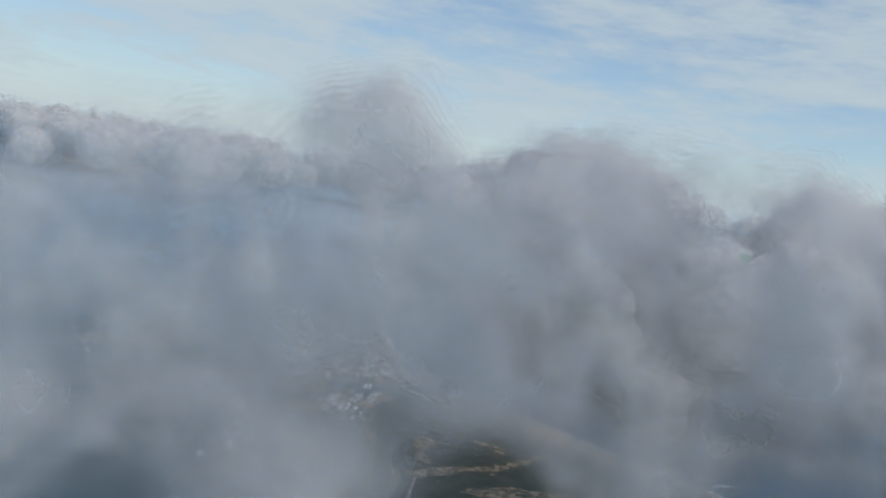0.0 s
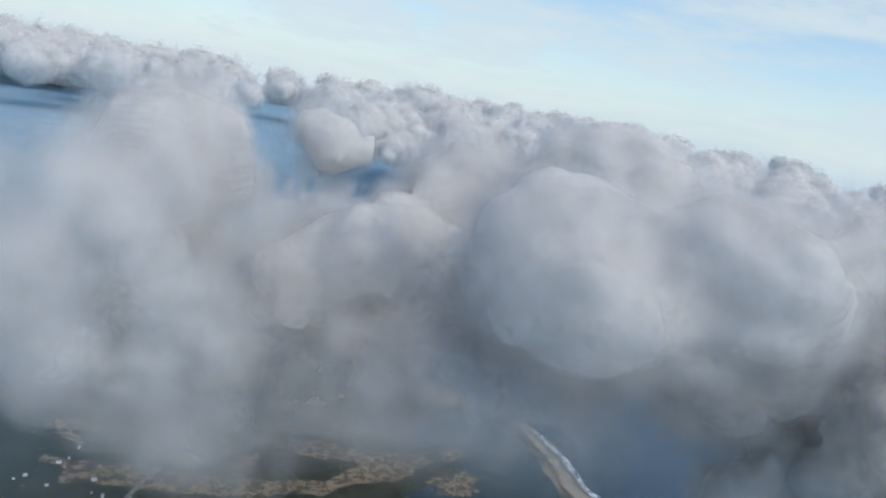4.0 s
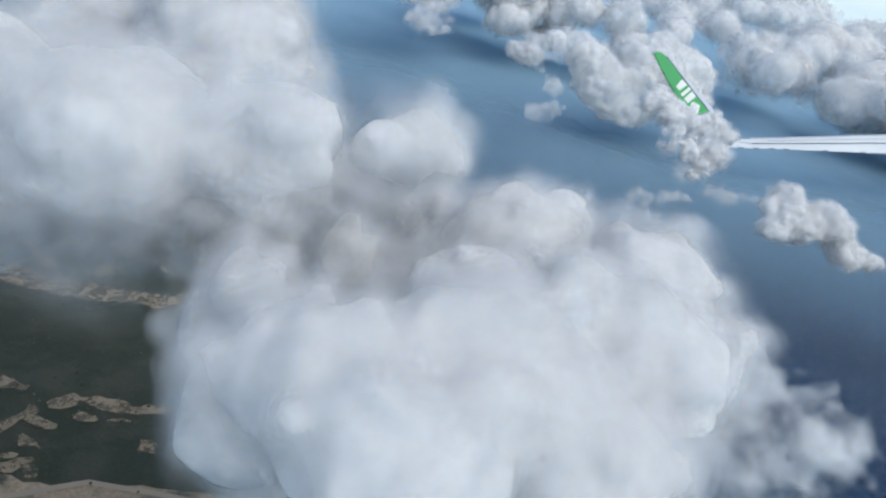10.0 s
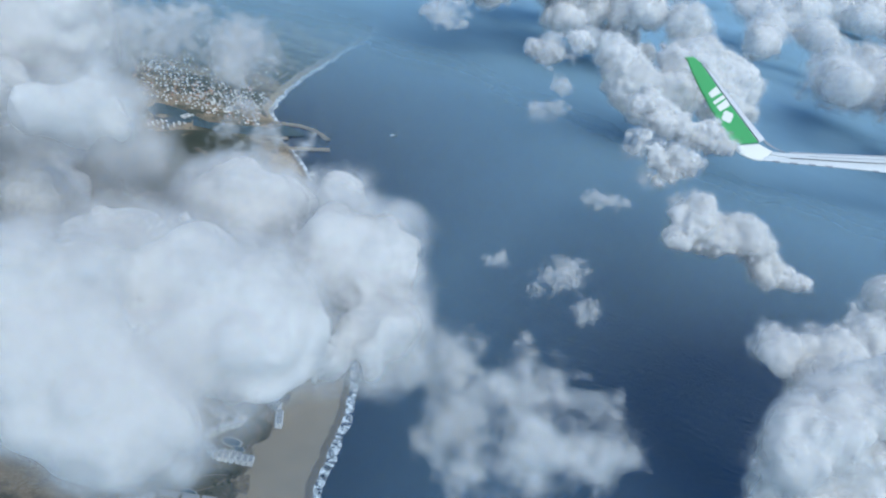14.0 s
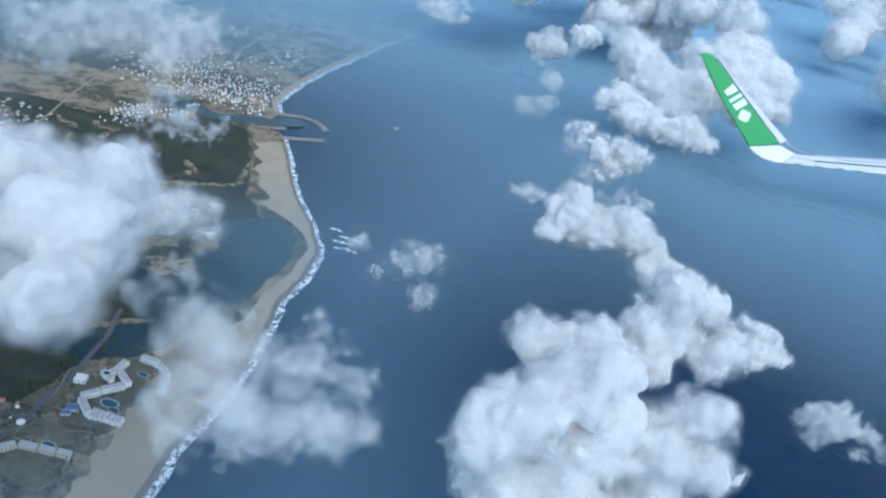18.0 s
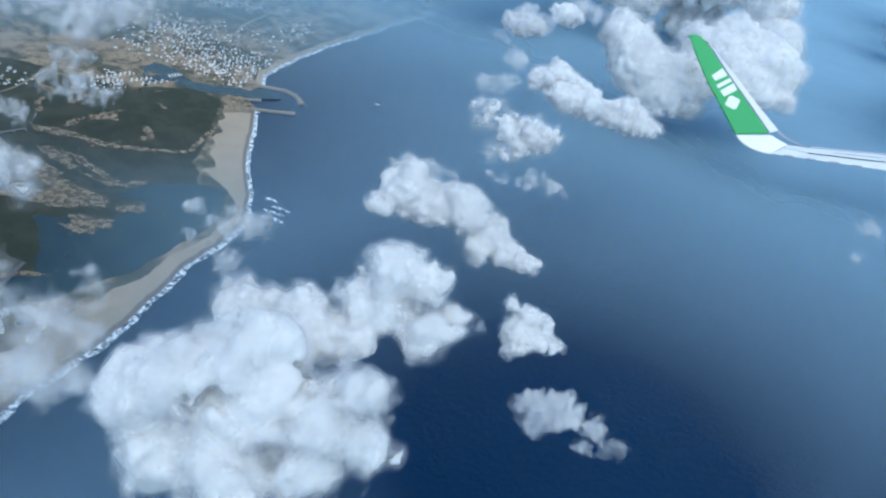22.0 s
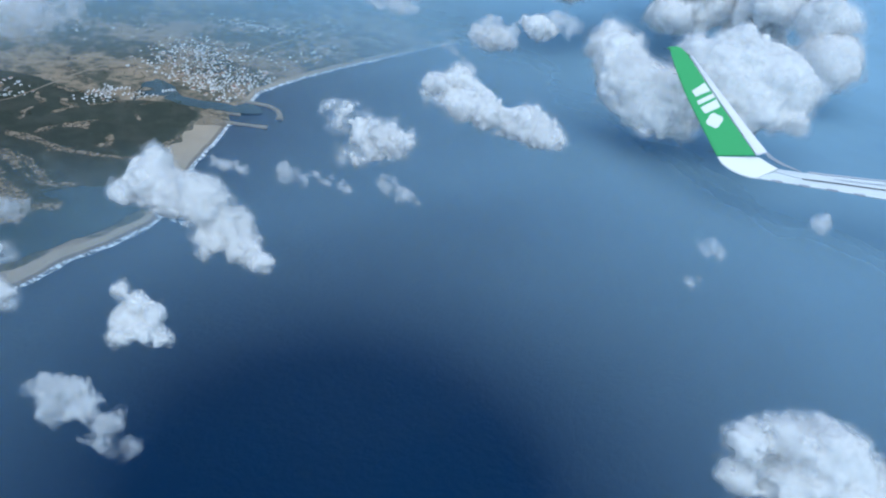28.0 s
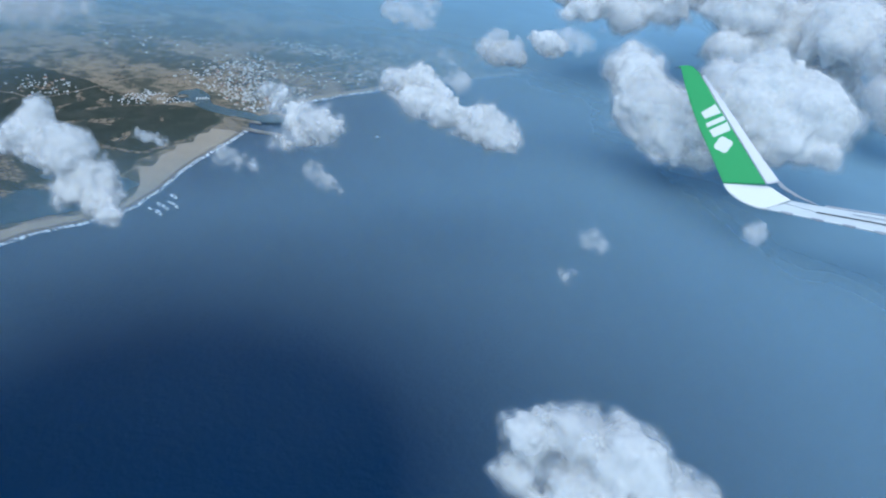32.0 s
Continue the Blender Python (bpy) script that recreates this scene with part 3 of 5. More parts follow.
    ("towering grey-white cumulus with billowing soft edges", "mist", 2.6, [(-224.3, 221.2, 176.6, 17.1), (-237.4, 222.3, 158.7, 17.1), (-200.0, 224.7, 167.3, 17.9), (-223.4, 221.9, 136.4, 26.3), (-184.9, 218.5, 142.9, 23.9), (-165.2, 204.4, 137.6, 21.4), (-141.9, 200.6, 138.1, 21.5), (-197.2, 216.2, 119.4, 22.1), (-115.3, 202.9, 133.2, 22.4)]),
    ("towering grey-white cumulus with billowing soft edges", "mist", 2.0, [(-254.3, 149.9, 188.2, 11.6), (-236.2, 144.2, 189.9, 10.6), (-222.7, 146.2, 190.7, 9.4), (-213.0, 139.9, 186.2, 9.1), (-243.6, 148.6, 176.1, 14.5), (-224.8, 139.6, 177.1, 12.3), (-205.1, 138.7, 178.0, 7.6), (-250.4, 148.3, 162.9, 12.0), (-222.0, 141.2, 166.5, 10.2), (-197.0, 134.2, 171.5, 6.7), (-205.2, 136.8, 166.2, 6.8), (-269.3, 149.3, 179.4, 16.3)]),
    ("towering grey-white cumulus with billowing soft edges", "mist", 2.4, [(-109.8, 237.5, 158.4, 13.6), (-90.2, 234.9, 164.9, 15.3), (-63.8, 233.4, 164.8, 17.3), (-43.3, 220.7, 163.8, 16.8), (-87.7, 235.2, 139.8, 19.1), (-57.0, 227.1, 138.4, 20.8), (-118.7, 242.1, 139.8, 13.9), (-36.8, 216.7, 137.3, 20.3), (-139.9, 238.8, 129.9, 13.5), (-150.7, 241.0, 124.5, 11.9)]),
    ("towering grey-white cumulus with billowing soft edges", "soft", 1.9, [(-86.5, 210.7, 173.8, 13.3), (-67.1, 206.6, 166.8, 15.0), (-88.7, 203.6, 155.5, 13.3), (-52.7, 193.7, 154.7, 14.6), (-69.7, 192.3, 146.9, 13.0), (-32.0, 190.8, 145.5, 14.9), (-38.8, 187.0, 130.0, 13.4)]),
    ("towering grey-white cumulus with billowing soft edges", "soft", 1.9, [(-60.9, 193.7, 119.2, 12.6), (-48.0, 185.4, 104.5, 15.0), (-49.6, 183.5, 83.0, 14.7), (-36.4, 196.7, 114.5, 14.7), (-46.0, 200.8, 133.1, 11.1)]),
]
for label, style, cell, puffs in CLOUDS:
    cumulus(puffs, label, cell, style)

# far banks towards the horizon
rng = random.Random(5)
for i in range(44):
    far = 1150 + 2500 * (i / 44) ** 1.1
    ang = radians(rng.uniform(-26 if far > 1900 else 17, 64 if i % 4 else 40))
    bx, by = 150 + far * math.sin(ang), far * math.cos(ang)
    wide = 50 + far * 0.035
    puffs = [(bx + rng.gauss(0, wide * 1.5), by + rng.gauss(0, wide * 0.9), 100 + rng.uniform(-15, 25), rng.uniform(0.3, 0.7) * wide * 0.7) for _ in range(10)]
    cumulus(puffs, "distant white cumulus bank over the open sea", wide * 0.115, "dense" if i % 3 else "broken")

# high thin cloud: streaks far out over the horizon, leaning inwards with height
verts, faces = [], []
for i in range(60):
    for j in range(14):
        a, z = radians(-75 + 175 * i / 59), -40 + 190 * j
        r = 4750 - 0.00012 * z * z
        verts.append((r * math.sin(a), r * math.cos(a), z))
faces = [(i * 14 + j, (i + 1) * 14 + j, (i + 1) * 14 + j + 1, i * 14 + j + 1) for i in range(59) for j in range(13)]
veil = new("backdrop", mesh_from("backdrop", verts, faces, CIRRUS, True))
tagged(veil, "pale blue sky streaked with thin white cirrus", "sky", kind="structure")

# ---- shore ----
BEACH = [(-600, 40), (116.9, 38), (233.6, 31), (298.8, 35), (348.4, 26), (398.5, 13), (428.7, 11), (488.7, 9), (503.7, 13), (515.7, 30), (526.8, 38), (538.9, 36), (570.3, 36), (622, 29), (643.1, 36), (656.1, 28)]
shore_ys = np.arange(60, 652, 2.5)
wobble = lambda y, s, k: 1 + 0.3 * noise.noise((y / s, k, 0.0)) + 0.12 * noise.noise((y / s * 2.1, k, 2.0))
beach = new("beach", strip("beach", shore_ys, lambda y: 1.0, lambda y: float(interp(y, BEACH)) * wobble(y, 14, 3.3), 0.35, 1.5, SAND, 8))
tagged(beach, "broad pale tan sand beach along the surf", "beach", kind="structure")
wet = new("wet_sand", strip("wet_sand", shore_ys, lambda y: -1.5, lambda y: 2.6 * wobble(y, 9, 8.1), 0.10, 0.62, WET_SAND, 3))
tagged(wet, "strip of dark wet sand along the waterline", "beach", kind="structure")
far_ys = np.arange(704, 1600, 4.0)
far_beach = new("beach", strip("far_beach", far_ys, lambda y: -0.5, lambda y: 6.5 * wobble(y, 25, 5.3), 0.15, 1.4, SAND, 3))
tagged(far_beach, "narrow sand beach of the far bay", "beach", kind="structure")
surf = new("surf", strip("surf", np.arange(60, 650, 1.5), lambda y: 0.8, lambda y: -6.5 * wobble(y, 11, 1.2) + 1.0, 0.16, 0.16, FOAM, 8))
tagged(surf, "white breaking surf and foam along the beach", "surf", kind="stuff")
far_surf = new("surf", strip("far_surf", np.arange(706, 1560, 3.0), lambda y: 0.6, lambda y: -5.5 * wobble(y, 21, 7.2), 0.2, 0.2, FOAM, 4))
tagged(far_surf, "thin white surf line of the far bay", "surf", kind="stuff")
for k, (x, y, w) in enumerate([(-5.5, 525.6, 5), (7.6, 520.5, 7), (14.6, 510.5, 4), (4.6, 511.6, 6), (17.7, 504.5, 7), (9.6, 501.6, 3)]):
    me = flat("foam", [(x - w, y - 1.2), (x, y - 2.1), (x + w, y - 0.6), (x + w * 0.7, y + 1.3), (x - w * 0.4, y + 1.6)], 0.12 + 0.01 * k, FOAM, 3.4, 1.0)
    tagged(new("foam_patch", me), "white foam over a shallow reef", "surf", "foam patches off the beach", "stuff")

# ---- lowland: marsh, lagoon, sandbars ----
patches = [
    ("marsh", MARSH, 1.26, "dark green marsh and scrub of the estuary", [(-31.8, 262.2), (-41.8, 300), (-31.7, 349.3), (-21.7, 419), (-29.6, 479), (-59.5, 509.1), (-83.6, 527.5), (-110.6, 580.3), (-151, 640.5), (-187.8, 641.3), (-218.9, 603.3),
                                                                        (-268.7, 583.4), (-337.7, 558.7), (-424.1, 515.9), (-436.4, 298.1), (-319.2, 262.4), (-205, 259), (-150, 246.1), (-90, 256.8)]),
    ("lagoon", SHALLOW, 1.34, "still dark blue lagoon behind the beach", [(-34.5, 510.9), (-16.5, 486.8), (-9.5, 446.9), (-7.5, 413.8), (-10.5, 378.9), (-17.5, 344.2), (-35.8, 307.9), (-59.9, 300.3), (-84, 304.5), (-69.9, 322.2), (-45.8, 344.6), (-59.9, 361.7),
                                                                          (-83.9, 379.8), (-99.7, 393.8), (-77.8, 409.6), (-61.8, 424.4), (-65.5, 454.3), (-87.2, 449.4), (-79.3, 479.3), (-59.5, 501.1)]),
    ("lagoon", SHALLOW, 1.34, "harbour basin of dark water among the docks", [(-212.6, 610), (-250.7, 639.4), (-254.6, 660.4), (-238.2, 668), (-215.4, 662), (-205.1, 641.7), (-217, 627.5)]),
    ("lagoon", SHALLOW, 1.34, "dark water channel from the harbour to the sea", [(-202.2, 638.7), (-215.5, 660.1), (-191.3, 655.9), (-167.7, 668.2), (-148.4, 684), (-143.4, 698.9), (-118.7, 692.2), (-121.6, 680.1), (-146.6, 662.2), (-163.1, 647.6), (-180.7, 639.2)]),
]
for name, mat, z, label, outline in patches:
    tagged(new(name, flat(name, outline, z, mat, 4.0)), label, "wetland", kind="structure")
SANDBARS = [
    [(-275.6, 407), (-246.8, 404.3), (-215.9, 401.5), (-186, 397.7), (-141.1, 403.8), (-107.9, 437.5), (-83.4, 442.4), (-78.6, 430.5), (-98.6, 411.7), (-139.4, 393), (-180.4, 381), (-202.3, 383.8), (-233.1, 384.6), (-266.9, 385.3)],
    [(-192.1, 455), (-177.2, 449.1), (-156.5, 447.2), (-132, 446.3), (-134.2, 438.4), (-159.9, 434.3), (-182.5, 443.1)],
    [(-170.9, 472.1), (-131.7, 470.3), (-81.3, 463.4), (-109.5, 460.4), (-148.2, 466.2)],
    [(-155, 300.8), (-140, 305.8), (-115, 305.7), (-99, 303.6), (-118, 296.8), (-143, 298.9)],
    [(-94, 314.5), (-77.9, 326.2), (-59.8, 338.9), (-40.7, 355.4), (-47.8, 342.6), (-64.9, 328), (-64.9, 321.1), (-83.9, 313.4)],
    [(-88.7, 409.6), (-58.8, 422.4), (-57.8, 402.4), (-74.8, 400.6)],
    [(-207.9, 287.8), (-193.9, 291.8), (-199, 277.9), (-202, 266), (-206, 259), (-210.9, 278.8)],
    [(-188.9, 304.7), (-173, 304.8), (-177, 297.8), (-188.9, 297.8)],
    [(-118, 282.9), (-112, 282.9), (-112, 275.9), (-118, 275.9)],
    [(-174.9, 469.1), (-149.2, 465.2), (-135.8, 453.3), (-156.2, 455.1), (-182, 459.1)],
    [(-130.9, 454.3), (-101.8, 458.4), (-83.2, 481.3), (-82.2, 473.3), (-98.9, 453.4)],
    [(-163.7, 437.3), (-141.1, 436.4), (-124.4, 439.4), (-104, 437.5), (-105.3, 419.6), (-118.4, 404.8), (-127.2, 410.8), (-121.9, 425.6), (-154.1, 429.4)],
    [(-197.7, 527.7), (-189.6, 553.7), (-175.1, 536.7), (-188.2, 524.4)],
    [(-212.4, 484.4), (-193.5, 491.7), (-143.5, 507), (-105.7, 530.9), (-100.9, 542.9), (-117.8, 594.4), (-113.7, 594.3), (-95.9, 542.8), (-101.6, 527.8), (-138.3, 502.8), (-187.1, 483.4), (-203.1, 477.2)],
    [(-73.6, 436.4), (-61.6, 452.3), (-54.7, 446.3), (-65.7, 431.4)],
    [(-83.8, 397.7), (-68.8, 406.5), (-64.8, 419.4), (-53.8, 416.3), (-65.9, 394.5)],
    [(-128.9, 622.4), (-153, 643.5), (-160.9, 652.5), (-140.6, 664.1), (-122.6, 655.1), (-112.6, 640.1)],
]
BAR = sand_material("sandbar", (0.22, 0.175, 0.12))
bn, bl = BAR.node_tree.nodes, BAR.node_tree.links
holes = ramp(bn, bl, noise_node(bn, bl, 0.20, 7, 0.75), [(0.37, (0, 0, 0)), (0.56, (1, 1, 1))])
bl.new(holes, bn["Principled BSDF"].inputs["Alpha"])
for k, outline in enumerate(SANDBARS):
    tagged(new("sandbar", flat("sandbar", outline, 1.42 + 0.004 * k, BAR, 4.0, 2.0)), "tan sandbar with a ragged edge in the estuary", "sandbar", "sandbars of the estuary", "structure")
rngp = random.Random(9)
for k in range(150):
    zone = rngp.random()
    x, y = (rngp.uniform(-520, -200), rngp.uniform(640, 1250)) if zone < 0.45 else (rngp.uniform(-460, -120), rngp.uniform(400, 640)) if zone < 0.75 else (rngp.uniform(-275, -120), rngp.uniform(235, 300))
    a, w, h = rngp.uniform(0, 3.14), rngp.uniform(3, 8) if zone >= 0.75 else rngp.uniform(5, 22), rngp.uniform(1.5, 6)
    ca, sa = math.cos(a), math.sin(a)
    outline = [(x + w * math.cos(q) * ca - h * math.sin(q) * sa, y + w * math.cos(q) * sa + h * math.sin(q) * ca) for q in (0, 0.9, 1.8, 2.7, 3.6, 4.5, 5.4)]
    s = float(coast(y)) - x
    z = float(land_height(np.array(s), np.array(x), np.array(y)))
    if z < 2.2 and s > 25:
        tagged(new("bare_patch", flat("bare_patch", outline, 1.50 + 0.004 * k, BAR, 6.0, 2.0)), "bare tan soil among dark scrub", "ground", "bare patches inland", "structure")

# ---- roads, bridge, jetties ----
ASPHALT = simple("asphalt", (0.10, 0.10, 0.105), 0.9, 0.25, 0.05, 1.2, 0.05)
TRACK = simple("dirt_track", (0.27, 0.22, 0.165), 0.95, 0.2, 0.05, 0.8, 0.05)
CONCRETE = simple("concrete", (0.36, 0.35, 0.33), 0.85, 0.2, 0.1, 1.5, 0.05)
ROCK = simple("rock", (0.24, 0.215, 0.18), 0.95, 0.35, 0.3, 2.0, 0.2)


def ribbon(name, line, width, z, mat, thick=0.0, bend=1.5):
    """A road along a line of places."""
    pts = []
    for (x0, y0), (x1, y1) in zip(line, line[1:]):
        n = max(2, int(math.hypot(x1 - x0, y1 - y0) / 5))
        for k in range(n):
            f = k / n
            x, y = x0 + (x1 - x0) * f, y0 + (y1 - y0) * f
            pts.append((x + bend * noise.noise((x / 30, y / 30, 0)), y + bend * noise.noise((x / 30, y / 30, 7))))
    pts.append(line[-1])
    verts, faces = [], []
    for i, (x, y) in enumerate(pts):
        a, b = pts[max(0, i - 1)], pts[min(len(pts) - 1, i + 1)]
        dx, dy = b[0] - a[0], b[1] - a[1]
        d = math.hypot(dx, dy) or 1
        nx, ny = -dy / d * width / 2, dx / d * width / 2
        verts += [(x + nx, y + ny, z), (x - nx, y - ny, z)]
        if thick:
            verts += [(x - nx, y - ny, z - thick), (x + nx, y + ny, z - thick)]
    w = 4 if thick else 2
    for i in range(len(pts) - 1):
        a, b = i * w, (i + 1) * w
        faces.append((a, a + 1, b + 1, b))
        if thick:
            faces += [(a + 1, a + 2, b + 2, b + 1), (a + 2, a + 3, b + 3, b + 2), (a + 3, a, b, b + 3)]
    return mesh_from(name, verts, faces, mat)


ROADS = [
    ("road", ASPHALT, 3.0, "dark asphalt road by the hotels", [(-47.8, 205.4), (-44.9, 225.4), (-40.9, 236.3), (-40.9, 254.3), (-43.9, 281.2), (-45.8, 300.1), (-50.8, 324.9), (-61.9, 351.8)]),
    ("road", ASPHALT, 2.4, "asphalt side road to the roundabout", [(-120, 241), (-95.1, 248.9), (-69, 252.7), (-57, 252.5), (-42.9, 255.3)]),
    ("road", TRACK, 3.0, "pale shore road along the marsh", [(-215, 262.9), (-202, 251), (-181.1, 238.1), (-152.1, 237.1), (-128, 251), (-104, 251.9), (-69, 250.7)]),
    ("road", TRACK, 3.4, "pale curving road through the coastal town", [(-225.2, 741.1), (-235.8, 768.8), (-248.4, 786.6), (-264.8, 802.3), (-277.2, 826.1), (-281.9, 848.9), (-287.7, 892.1), (-292.2, 941.9), (-299.1, 1035.3)]),
    ("road", TRACK, 2.2, "pale dirt road between the fields", [(-401.2, 808.4), (-384.1, 831.3), (-341.7, 842.6), (-314.5, 846), (-281.9, 848.9)]),
    ("road", TRACK, 2.4, "pale straight road above the far beach", [(-248.7, 904.4), (-238.3, 999.2), (-235.8, 1099.2), (-243.8, 1219.9), (-259.7, 1331)]),
    ("road", TRACK, 2.0, "pale lane along the edge of the marsh", [(-327.5, 468.4), (-305.8, 479.7), (-296, 489), (-274.4, 497.6), (-277, 522.8), (-288.6, 554.9), (-306.1, 601.4), (-327.1, 678)]),
    ("road", TRACK, 1.8, "pale town street", [(-262.8, 672.8), (-239.8, 699.8), (-221.4, 729.3), (-204.5, 759.3), (-195.7, 799.4), (-195.4, 860.3)]),
    ("road", TRACK, 1.8, "pale town street", [(-326.8, 687.8), (-297.3, 728), (-272.7, 763.2), (-260, 798.4)]),
    ("road", TRACK, 1.6, "pale track beside the town", [(-224.9, 270.8), (-223.8, 292.6), (-224.7, 310.4), (-237.5, 344.9)]),
]
for k, (name, mat, width, label, line) in enumerate(ROADS):
    tagged(new(name, ribbon(name, line, width, 1.72 + 0.006 * k, mat)), label, "road", kind="structure")

DECK = simple("bridge_deck", (0.19, 0.185, 0.175), 0.9, 0.25, 0.1, 1.5, 0.03)
bridge = tagged(new("road_bridge"), "long straight grey two-lane road bridge over the estuary", "bridge")
line = [(-261.6, 286.5), (-247.4, 335.9), (-215.8, 440.1), (-206.1, 473.1)]
for side in (-0.62, 0.62):
    child("deck", ribbon("deck", [(x + side, y) for x, y in line], 0.95, 3.2, DECK, 0.4, 0), bridge)
for k in range(22):
    f = k / 21
    x, y = -261.6 + 55.5 * f, 286.5 + 186.7 * f
    bm = bmesh.new()
    bmesh.ops.create_cube(bm, size=1, matrix=Matrix.LocRotScale((x, y, 2.0), Euler((0, 0, -0.27)), (2.0, 0.4, 1.7)))
    part("pier", bm, CONCRETE, bridge)


def rock_mesh(seed, size):
    bm = bmesh.new()
    bmesh.ops.create_icosphere(bm, subdivisions=1, radius=size)
    r = random.Random(seed)
    for v in bm.verts:
        v.co *= r.uniform(0.7, 1.25)
    me = bpy.data.meshes.new("rock")
    bm.to_mesh(me)
    bm.free()
    me.materials.append(ROCK)
    return me


ROCKS = [rock_mesh(k, 1.0) for k in range(5)]


def jetty(label, line, width):
    """A rubble breakwater: a sloping mound with a crest track and armour stones."""
    whole = tagged(new("jetty"), label, "breakwater")
    verts, faces = [], []
    pts = []
    for (x0, y0), (x1, y1) in zip(line, line[1:]):
        n = max(2, int(math.hypot(x1 - x0, y1 - y0) / 2))
        pts += [(x0 + (x1 - x0) * k / n, y0 + (y1 - y0) * k / n) for k in range(n)]
    pts.append(line[-1])
    for i, (x, y) in enumerate(pts):
        a, b = pts[max(0, i - 1)], pts[min(len(pts) - 1, i + 1)]
        d = math.hypot(b[0] - a[0], b[1] - a[1]) or 1
        nx, ny = -(b[1] - a[1]) / d, (b[0] - a[0]) / d
        end = 1.35 if i > len(pts) - 5 else 1.0
        for o, z in ((1.0, -0.5), (0.45, 1.6), (-0.45, 1.6), (-1.0, -0.5)):
            o2 = o * width / 2 * end * (1 + 0.2 * noise.noise((x, y, o)))
            verts.append((x + nx * o2, y + ny * o2, z))
    for i in range(len(pts) - 1):
        for k in range(3):
            faces.append((i * 4 + k, i * 4 + k + 1, i * 4 + 5 + k, i * 4 + 4 + k))
    e = (len(pts) - 1) * 4
    faces.append((e, e + 1, e + 2, e + 3))
    child("mound", mesh_from("mound", verts, [f[::-1] for f in faces], ROCK), whole)
    r = random.Random(3)
    for i in range(0, len(pts)):
        for side in (-1, 1):
            ob = child("stone", ROCKS[(i + side) % 5], whole)
            j = min(i, len(pts) - 2)
            d = math.hypot(pts[j + 1][0] - pts[j][0], pts[j + 1][1] - pts[j][1]) or 1
            nx, ny = -(pts[j + 1][1] - pts[j][1]) / d, (pts[j + 1][0] - pts[j][0]) / d
            o = side * width * r.uniform(0.25, 0.52)
            ob.location = (pts[i][0] + nx * o, pts[i][1] + ny * o, 0.5 + r.uniform(-0.3, 0.3))
            ob.rotation_euler = (r.uniform(0, 3), r.uniform(0, 3), r.uniform(0, 3))
            q = r.uniform(0.5, 0.95)
            ob.scale = (q, q, q)
    child("crest", ribbon("crest", line, width * 0.38, 1.65, TRACK, 0, 0), whole)


jetty("curved pale rubble breakwater at the harbour mouth", [(-153.3, 698.9), (-142.4, 704.9), (-130.6, 711.1), (-116.8, 710.2), (-105.9, 704.4), (-97, 696.4)], 6.0)
jetty("straight pale rubble breakwater at the harbour mouth", [(-121.6, 649.1), (-104.6, 661.2), (-88.9, 673.4)], 5.0)
jetty("short inner stone groyne of the harbour", [(-148.7, 655.3), (-128.5, 672.1)], 3.0)

# ---- buildings ----
PLASTER = simple("white_plaster", (0.74, 0.72, 0.68), 0.8, 0.15, 0.15, 2.0, 0.02)
CREAM = simple("cream_plaster", (0.50, 0.44, 0.36), 0.8, 0.15, 0.15, 2.0, 0.02)
TILE = simple("terracotta_roof", (0.36, 0.17, 0.10), 0.8, 0.25, 0.3, 3.0, 0.04)
GREY_ROOF = simple("grey_roof", (0.42, 0.42, 0.42), 0.8, 0.25, 0.2, 2.0, 0.03)
BLUE_ROOF = simple("blue_sheet_roof", (0.05, 0.13, 0.30), 0.5, 0.2, 0.2, 2.0, 0.02)
DARK_GLASS = simple("window_glass", (0.03, 0.04, 0.05), 0.15, 0.2, 0.4, 2.0, 0.0)
POOL = simple("pool_water", (0.02, 0.07, 0.10), 0.08, 0.1, 0.3, 2.0, 0.02)
HULL = simple("white_hull", (0.78, 0.78, 0.77), 0.35, 0.1, 0.5, 3.0, 0.0)
PLANK = simple("dock_planks", (0.35, 0.30, 0.25), 0.85, 0.25, 0.4, 3.0, 0.02)


def box(bm, x, y, z, sx, sy, sz, turn=0.0):
    bmesh.ops.create_cube(bm, size=1, matrix=Matrix.LocRotScale((x, y, z), Euler((0, 0, turn)), (sx, sy, sz)))


